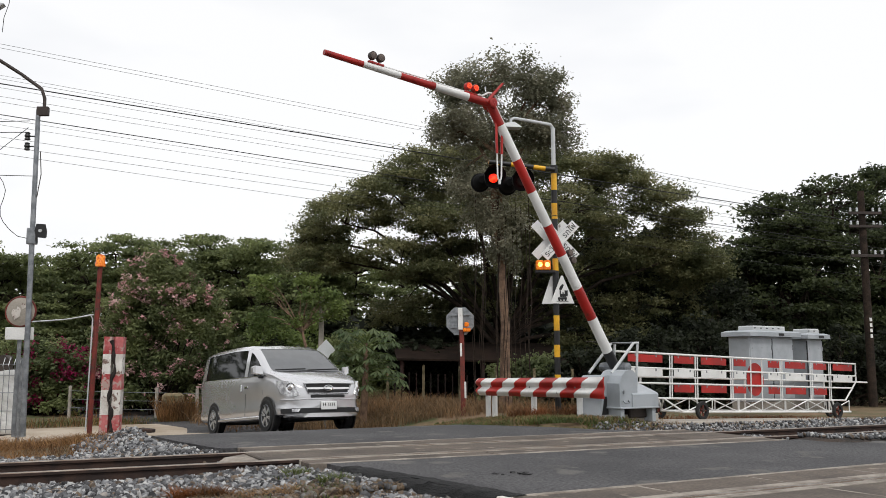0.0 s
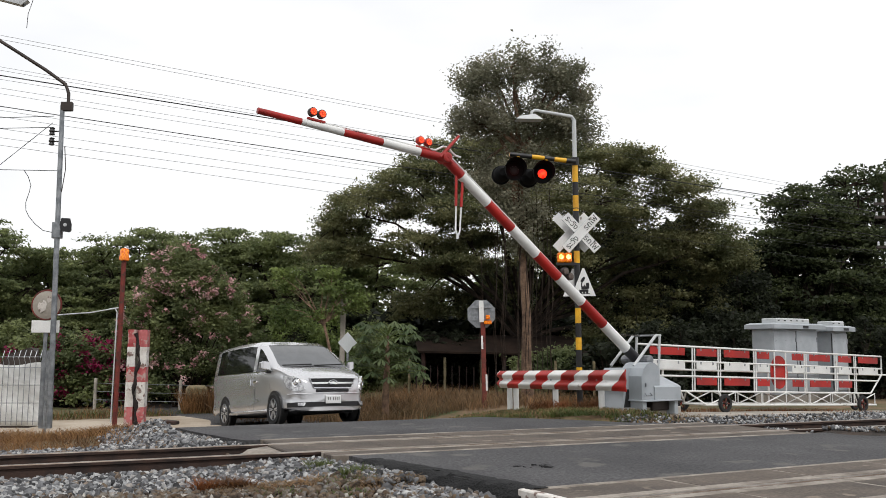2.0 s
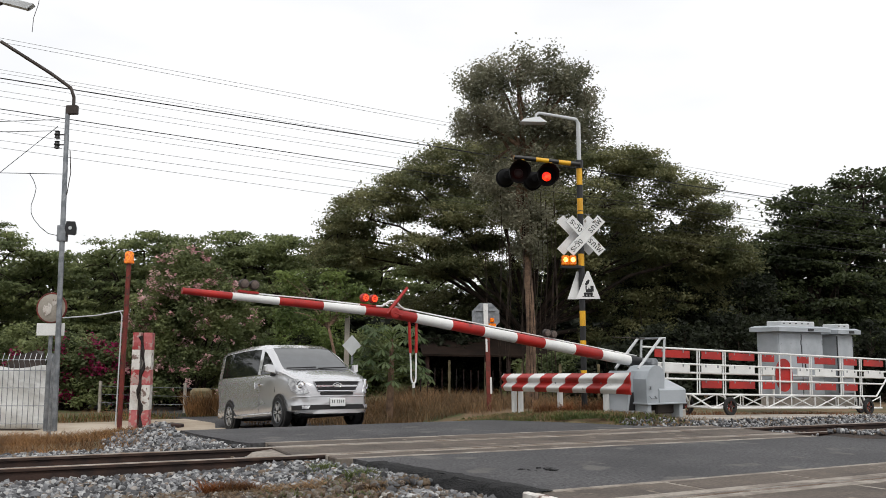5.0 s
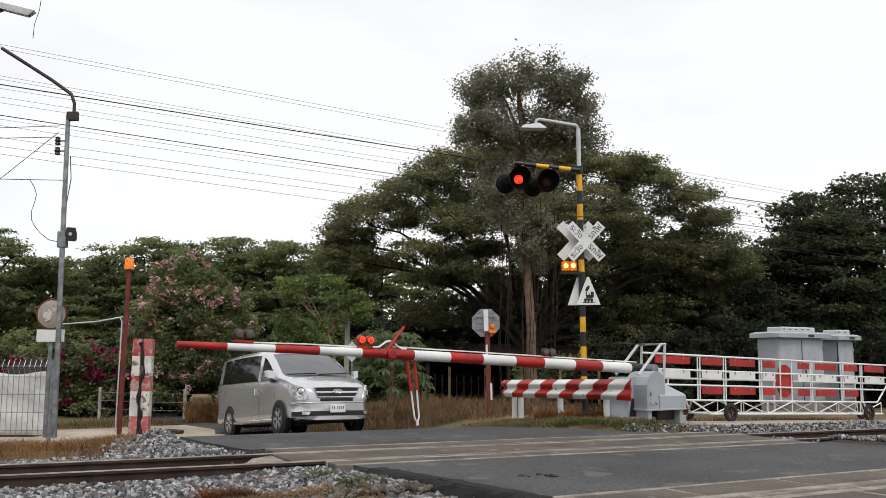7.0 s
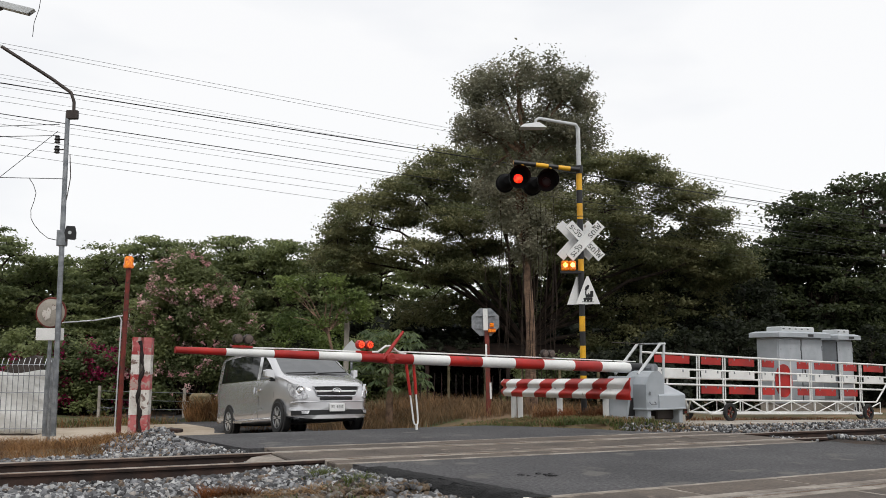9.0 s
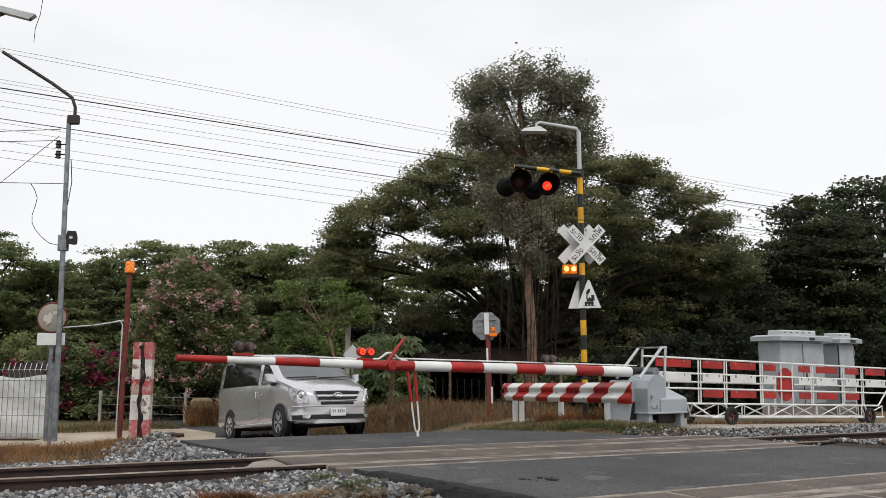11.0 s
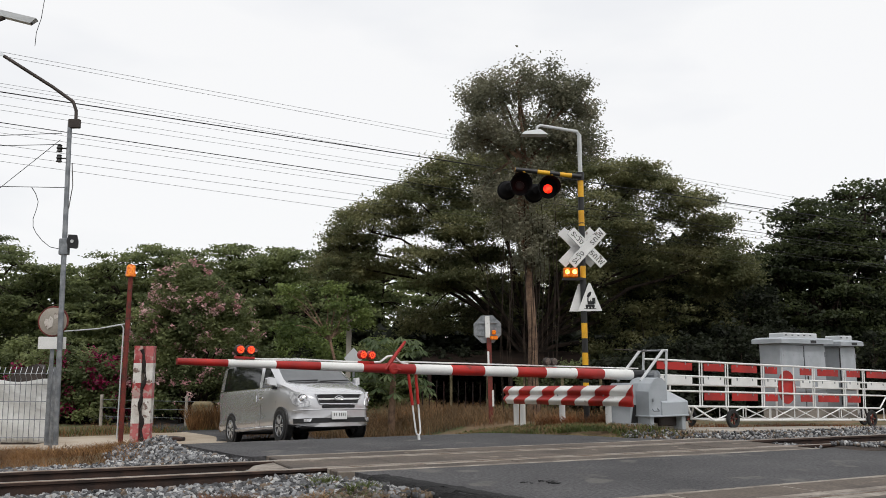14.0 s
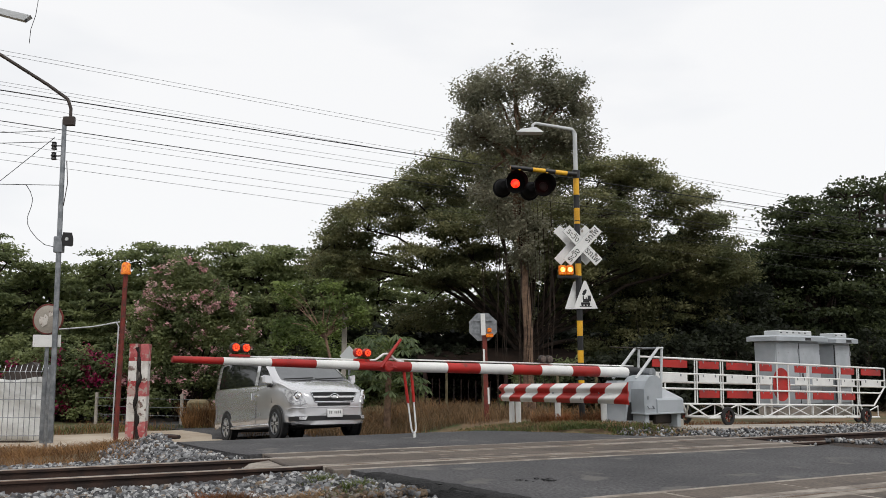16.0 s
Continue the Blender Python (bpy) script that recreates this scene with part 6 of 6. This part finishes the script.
def sapling():
    rng = random.Random(8)
    t = thing("sapling", pose(-3.05, 25.0, -0.8), "thin sparse sapling with feathery light leaves", "sapling")
    g = Geo()
    g.tube([(0.2, 0, 0), (0.12, 0, 1.5), (-0.15, 0, 2.6), (-0.3, 0, 3.3)], [0.05, 0.045, 0.04, 0.02], 7)
    cs = []
    for k in range(16):
        end = (-0.35 + rng.uniform(-1.2, 1.2), rng.uniform(-0.6, 0.6), 3.2 + rng.uniform(-0.4, 1.0))
        pts, rad = limb(rng, (-0.2, 0, 2.7), end, 0.02, 0.006)
        part("twig", Geo().tube(pts, rad, 5), BARK, t, smooth=True)
        cs.append((*end, 0.3))
    part("stem", g, BARK, t, smooth=True)
    leaf_cloud("leaves", cs, 2600, 0.07, 1.2, LEAF_BRIGHT, t, 81, 0.6)


sapling()


# ---------------------------------------------------------------- grass, straw and ballast
def blades(name, spots, count, height, width, material, label, seed, lean=0.5):
    """Thin bent blades rooted in patches (s, p, reach along, reach across)."""
    rng = random.Random(seed)
    g = Geo()
    area = [a[2] * a[3] for a in spots]
    for _ in range(count):
        s0, p0, rs, rp = rng.choices(spots, area)[0]
        s, p = s0 + rng.uniform(-rs, rs), p0 + rng.uniform(-rp, rp)
        x, y = xy(s, p)
        z = ground_z(s, p) - 0.01
        h = height * rng.uniform(0.35, 1.15)
        a = rng.uniform(0, 6.28)
        dx, dy = math.cos(a) * lean * h, math.sin(a) * lean * h
        wx, wy = -math.sin(a + rng.uniform(-0.6, 0.6)) * width / 2, math.cos(a) * width / 2
        k = len(g.v)
        g.v += [(x - wx, y - wy, z), (x + wx, y + wy, z), (x + dx * 0.4 + wx * 0.7, y + dy * 0.4 + wy * 0.7, z + h * 0.65), (x + dx * 0.4 - wx * 0.7, y + dy * 0.4 - wy * 0.7, z + h * 0.65), (x + dx, y + dy, z + h)]
        g.f += [(k, k + 1, k + 2, k + 3), (k + 3, k + 2, k + 4)]
        g.m += [0, 0]
    me = bpy.data.meshes.new(name)
    me.from_pydata(g.v, [], g.f)
    me.materials.append(material)
    return tagged(new(name, me), label, "grass", kind="stuff")


blades("dry_grass", [(-1.6, 13.4, 3.4, 1.3), (-6.0, 13.4, 3.0, 1.6), (0.6, 14.5, 1.2, 0.6), (0.8, 15.8, 1.2, 0.8), (-2.5, 15.8, 3.0, 1.0)], 24000, 0.15, 0.010, STRAW, "short dry straw-coloured grass beside the track", 101, 1.3)
blades("straw_verge", [(9.0, 24.0, 3.2, 1.6), (3.0, 26.0, 1.6, 0.5), (14.5, 24.0, 3.0, 2.5), (13, 17.5, 2.0, 1.0)], 7000, 0.36, 0.012, STRAW, "dry straw on the verge behind the road", 102, 0.7)
blades("brown_brush", [(10.0, 22.5, 2.6, 2.0), (9.0, 25.5, 3.4, 1.0), (12.4, 20.4, 1.6, 1.0)], 7500, 0.42, 0.016, BRUSH, "low tangled brown brush under the trees", 108, 0.9)
blades("lane_grass", [(3.0, 26.6, 3.0, 0.7), (-3.0, 26.6, 4.0, 0.7)], 5000, 0.16, 0.014, GREEN_GRASS, "thin green and straw grass along the lane", 109, 0.7)
blades("weeds", [(8.9, 13.9, 1.0, 0.35), (9.6, 12.9, 1.0, 0.4), (10.4, 13.4, 1.4, 0.5), (9.4, 15.5, 0.9, 1.2), (9.9, 12.2, 0.7, 0.35)], 4600, 0.09, 0.02, GREEN_GRASS, "low green weeds along the road's edge", 103, 0.7)
blades("dry_weeds", [(9.5, 14.4, 1.3, 1.6), (10.6, 12.9, 1.4, 0.5), (8.6, 14.6, 0.6, 1.2), (9.9, 12.15, 0.8, 0.4)], 5200, 0.10, 0.014, BRUSH, "pale dry weeds mixed along the road's edge", 110, 0.9)
blades("pillar_straw", [(5.4, 26.35, 0.5, 0.3)], 900, 0.8, 0.018, STRAW, "tall dry straw heaped over the old pillar", 111, 0.6)
blades("edge_weeds", [(8.15, 13.9, 0.45, 0.5), (8.7, 13.3, 0.45, 0.45), (9.1, 12.8, 0.45, 0.4), (9.25, 12.2, 0.4, 0.3), (7.95, 14.7, 0.35, 0.6), (8.5, 14.6, 0.5, 0.35)], 4200, 0.08, 0.016, GREEN_GRASS, "low ragged weeds along the asphalt edge", 112, 1.0)
blades("russet_fern", [(10.1, 13.6, 0.42, 0.2), (9.5, 14.2, 0.4, 0.2)], 1300, 0.24, 0.012, RUSSET, "clumps of rust-brown dry fern", 104, 0.9)
blades("gate_straw", [(19.0, 13.5, 3.0, 0.7), (14.6, 14.6, 3.6, 0.6), (13.4, 12.75, 0.8, 0.15)], 2600, 0.13, 0.012, RUSSET, "brown dry grass round the gate's kerb", 105, 0.7)
blades("track_weeds", [(2.9, 7.7, 0.25, 0.2), (2.7, 7.2, 0.2, 0.15), (3.1, 8.2, 0.2, 0.12), (2.2, 7.5, 0.2, 0.15), (2.9, 8.5, 0.2, 0.1)], 700, 0.09, 0.014, GREEN_GRASS, "sparse green weeds in the ballast", 106, 0.8)
blades("dry_litter", [(2.01, 7.73, 0.28, 0.14), (2.44, 7.82, 0.3, 0.14), (3.18, 7.38, 0.26, 0.12)], 2200, 0.085, 0.014, BRUSH, "brown dry litter over the ballast", 113, 1.5)
blades("ballast_weeds", [(2.98, 8.62, 0.12, 0.08), (3.12, 7.97, 0.14, 0.09)], 420, 0.12, 0.014, GREEN_GRASS, "small green weeds sprouting in the ballast", 114, 0.9)
blades("dead_tuft", [(1.78, 8.0, 0.17, 0.09), (2.0, 7.95, 0.1, 0.08)], 750, 0.13, 0.014, RUSSET, "dead brown tuft in the ballast", 107, 1.3)


def ballast(name, spots, count, size, label, seed, stone=STONE):
    """Angular broken stones lying on the track bed."""
    rng = np.random.default_rng(seed)
    base = np.array([(1, 0, 0), (-1, 0, 0), (0, 1, 0), (0, -1, 0), (0, 0, 1), (0, 0, -1), (0.7, 0.7, 0.5), (-0.7, 0.6, 0.5), (0.6, -0.7, 0.5), (-0.6, -0.7, 0.5)])
    bm = bmesh.new()
    for p in base:
        bm.verts.new(p)
    bmesh.ops.convex_hull(bm, input=bm.verts)
    bm.verts.index_update()
    tri = np.array([[v.index for v in f.verts] for f in bm.faces if len(f.verts) == 3])
    bm.free()
    area = np.array([a[2] * a[3] for a in spots])
    pick = rng.choice(len(spots), count, p=area / area.sum())
    sel = np.array(spots)[pick]
    s = sel[:, 0] + rng.uniform(-1, 1, count) * sel[:, 2]
    p = sel[:, 1] + rng.uniform(-1, 1, count) * sel[:, 3]
    keep = [not any(abs(b - q) < 0.07 for q in (rail_line(a) - 0.5, rail_line(a) + 0.5)) and not (edge(ROAD_L, b) - (0.06 if b < 8.8 else 0.12) < a < edge(ROAD_R, b) + 0.03) for a, b in zip(s, p)]
    s, p = s[keep], p[keep]
    n = len(s)
    z = np.array([ground_z(a, b) for a, b in zip(s, p)])
    ax = rng.normal(size=(n, 3, 3))
    q, _ = np.linalg.qr(ax)
    scale = size * (0.55 + 0.9 * rng.random((n, 1, 1))) * np.stack([np.ones(n), 0.6 + 0.4 * rng.random(n), 0.45 + 0.35 * rng.random(n)], 1)[:, None, :]
    pts = (base[None] * (0.75 + 0.5 * rng.random((n, len(base), 1)))) * scale
    pts = np.einsum("nij,nkj->nki", q, pts)
    x, y = s * CU - p * SU, s * SU + p * CU
    pts += np.stack([x, y, z + size * 0.15 + size * 0.95 * rng.random(n)], 1)[:, None, :]
    v = pts.reshape(-1, 3)
    f = (tri[None] + (np.arange(n) * len(base))[:, None, None]).reshape(-1, 3)
    me = bpy.data.meshes.new(name)
    m = len(f)
    me.vertices.add(len(v)), me.loops.add(m * 3), me.polygons.add(m)
    me.vertices.foreach_set("co", v.astype(np.float32).ravel())
    me.loops.foreach_set("vertex_index", f.astype(np.int32).ravel())
    me.polygons.foreach_set("loop_start", np.arange(0, m * 3, 3, dtype=np.int32))
    me.update(calc_edges=True)
    me.materials.append(stone)
    return tagged(new(name, me), label, "ballast", kind="stuff")


ballast("ballast_near", [(0.6, 8.75, 3.2, 0.78), (3.45, 7.3, 0.4, 0.9), (-1.0, 10.15, 4.0, 0.42)], 16500, 0.036, "grey broken stone ballast before the track", 201)
ballast("soiled_ballast", [(0.5, 6.85, 3.2, 0.85), (1.0, 7.8, 2.2, 0.3)], 9500, 0.033, "brown soiled ballast mixed with earth and litter", 204, STONE_TAN)
ballast("ballast_pile", [(1.9, 12.0, 0.6, 1.1), (2.0, 13.2, 0.5, 0.6), (0.6, 11.5, 1.2, 0.8), (-2.5, 11.1, 4.5, 0.5), (-0.8, 11.6, 1.6, 0.35), (2.4, 11.7, 0.5, 0.8)], 11500, 0.036, "grey ballast heaped beside the striped bollard", 202)
ballast("ballast_gate", [(12.5, 11.6, 3.2, 0.55), (19.0, 11.5, 4.0, 0.65), (14.5, 9.62, 4.0, 0.45), (14.0, 8.4, 3.4, 0.6)], 10500, 0.031, "grey ballast banked before the trolley gate", 203)


# ---------------------------------------------------------------- overhead wires
def wires():
    rows = [(9.454, 7.554, 0.009), (9.347, 7.405, 0.009), (8.602, 6.886, 0.008), (8.511, 6.762, 0.008), (8.363, 7.059, 0.019), (8.259, 6.833, 0.008), (8.032, 6.485, 0.008),
            (7.879, 6.367, 0.008), (7.546, 6.003, 0.014), (7.44, 5.881, 0.008), (7.272, 5.764, 0.008), (6.958, 5.323, 0.009), (6.714, 5.238, 0.009), (6.527, 4.661, 0.009)]
    net = thing("power_line", pose(0, 0, 0), "overhead power and telephone wires across the sky", "power line")
    for k, (za, zb, r) in enumerate(rows):
        a, b = Vector((-12.3, 22, za)), Vector((21.05, 38, zb))
        d = b - a
        pts = [a + d * t for t in (-0.5, -0.25, 0, 0.12, 0.25, 0.4, 0.5, 0.6, 0.75, 0.9, 1.0, 1.3, 1.6)]
        pts = [p - Vector((0, 0, 0.06 * math.sin(min(max((p - a).length / d.length, 0), 1) * math.pi))) for p in pts]
        part("wire", Geo().tube(pts, r * (0.82 if r > 0.012 else 0.55), 4, caps=False), WIRE if r > 0.012 else THIN_WIRE, net)
    up = thing("utility_pole", pose(16.58, 32.0, -0.5), "dark wooden utility pole with rows of insulators", "utility pole")
    part("pole", Geo().tube([(0, 0, 0), (0, 0, 7.95)], [0.16, 0.12], 10), DARK_BARK, up, smooth=True)
    for z in (7.1, 6.6, 5.5):
        arm = part("cross_arm", Geo().box((0.05, -0.14, z), (1.25, 0.09, 0.1), 0.01), DARK_STEEL, up)
        for x in (-0.5, -0.25, 0.35, 0.6):
            part("insulator", Geo().lathe([(0.02, 0), (0.05, 0.03), (0.035, 0.08), (0.045, 0.12), (0.02, 0.16)], 8, place=pose(x, -0.14, z + 0.05)), PALE, arm)
    for k in range(4):
        part("pole_mark", Geo().box((0.02, -0.15, 2.55 + 0.2 * k), (0.09, 0.01, 0.13), 0), WHITE, up)
    sv = thing("service_cable", pose(0, 0, 0), "thin cables slung from the lamp post", "cable")
    part("cable", Geo().tube([(-9.2, 15, 4.28), (-7.68, 15, 4.25), (-6.6, 15, 4.23)], 0.006, 4), WIRE, sv)
    part("guy_wire", Geo().tube([(-9.2, 15, 2.95), (-7.68, 15, 4.26), (-6.72, 15, 5.08)], 0.006, 4), WIRE, sv)
    part("slack_wire", Geo().tube([(-7.171, 15.0, 4.24), (-7.09, 15, 4.12), (-7.039, 15.0, 3.978), (-7.06, 15, 3.85), (-7.109, 15.0, 3.681), (-7.1, 15, 3.54), (-7.045, 15.0, 3.434), (-6.93, 15, 3.3), (-6.787, 15.0, 3.188), (-6.56, 15.0, 3.139)], 0.006, 4), WIRE, sv)
    part("slack_wire", Geo().tube([(-6.9, 14.5, 7.6), (-6.95, 14.5, 7.1), (-7.02, 14.5, 6.85), (-7.03, 14.5, 6.6)], 0.006, 4), WIRE, sv)
    part("conduit", Geo().tube([(-6.45, 14.98, 1.74), (-6.2, 15, 1.76), (-5.89, 15.0, 1.783), (-5.6, 15.05, 1.84), (-5.47, 15.1, 1.87)], 0.012, 6), PALE, sv)
    part("high_cable", Geo().tube([(-12, 15, 5.0), (-9, 15, 5.12), (-6.7, 15, 5.2)], 0.006, 4), WIRE, sv)
    part("high_cable", Geo().tube([(-12, 15, 4.8), (-9, 15, 4.95), (-6.7, 15, 5.0)], 0.006, 4), WIRE, sv)


wires()


# ---------------------------------------------------------------- motion
def motions():
    hz = PIVOT.z - BASE_Z
    # seconds, rise of the inner arm, rise of the outer arm
    rise = [(0, 57.2, 4.5), (0.5, 51.3, 4.9), (1, 45.6, 5.0), (1.5, 41.9, 5.1), (2, 37.2, 5.1), (2.5, 31.5, 5.0), (3, 26.7, 5.2), (3.5, 21.6, 5.3),
            (4, 17.3, 5.0), (4.5, 12.7, 4.5), (5, 8.1, 3.7), (5.5, 3.9, 2.6), (5.8, 1.7, 1.8), (6.0, 0.8, 1.4), (6.25, 0.6, 1.3), (6.5, 1.0, 1.4), (6.75, 1.9, 1.6), (7, 2.55, 1.8), (7.25, 2.65, 1.85), (7.5, 2.45, 1.8), (7.75, 1.8, 1.7), (8, 1.2, 1.6), (8.25, 1.15, 1.5), (8.5, 1.25, 1.5), (9, 1.65, 1.7), (9.5, 1.5, 1.7), (10, 1.2, 1.6), (11.5, 1.25, 1.65), (16, 1.25, 1.65)]

    def arms(t):
        for a, b in zip(rise, rise[1:]):
            if t <= b[0]:
                k = (t - a[0]) / (b[0] - a[0])
                return a[1] + (b[1] - a[1]) * k, a[2] + (b[2] - a[2]) * k
        return rise[-1][1:]
    times = [0.25 * i for i in range(41)] + [11.5, 13, 16]
    rows_in, rows_out, rows_leg = [], [], []
    for t in times:
        a, b = arms(t)
        ca, sa = math.cos(radians(a)), math.sin(radians(a))
        rows_in.append((t, pose(0, 0, hz, 0, -a, 0)))
        rows_out.append((t, pose(L_IN * ca, 0, hz + L_IN * sa, 0, -b, 0)))
        swing = 2.5 * math.sin(t * 2.2) * (1 if t < 4.5 else 0) + 7.5 * smooth(4.6, 6.1, t)
        r = L_IN - 0.38
        rows_leg.append((t, pose(r * ca, 0, hz + r * sa, 0, swing, 0)))
    walk(inner_arm, rows_in)
    walk(outer_arm, rows_out)
    walk(support_leg, rows_leg)
    walk(van, [(t, VAN_AT @ pose(d, 0, 0)) for t, d in ((0, 0.80), (0.25, 0.60), (0.5, 0.43), (0.75, 0.28), (1, 0.15), (1.25, 0.05), (1.5, 0), (16, 0))])
    for w in van_wheels:
        home = w.matrix_basis.copy()
        walk(w, [(t, home @ pose(0, 0, 0, 0, math.degrees(d / 0.34), 0)) for t, d in ((0, 0.80), (0.25, 0.60), (0.5, 0.43), (0.75, 0.28), (1, 0.15), (1.25, 0.05), (1.5, 0), (16, 0))])
    # the lamps at the arm's tip flash together, about one second lit and one dark
    for unit in tip_lamps:
        home = unit.matrix_basis.copy()
        rows, ang = [(0, home)], 0
        for start in (1.17, 3.20, 5.23, 7.24, 9.28, 11.30, 13.32, 15.34):
            for t in (start - 0.05, start + 1.04):
                if t < 15.8:
                    rows += [(t + k / 30, home @ pose(0, 0, 0, 0, 0, ang + 60 * k)) for k in (0, 1, 2, 3)]
                    ang += 180
        rows.append((16, home @ pose(0, 0, 0, 0, 0, ang)))
        walk(unit, rows)
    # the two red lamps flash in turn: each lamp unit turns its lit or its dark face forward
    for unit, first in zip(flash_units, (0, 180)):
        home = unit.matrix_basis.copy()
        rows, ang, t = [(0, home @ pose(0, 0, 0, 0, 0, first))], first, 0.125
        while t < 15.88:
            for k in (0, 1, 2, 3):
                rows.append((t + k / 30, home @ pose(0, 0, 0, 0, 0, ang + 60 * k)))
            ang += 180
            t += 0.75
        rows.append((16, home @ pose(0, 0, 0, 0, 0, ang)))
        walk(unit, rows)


motions()
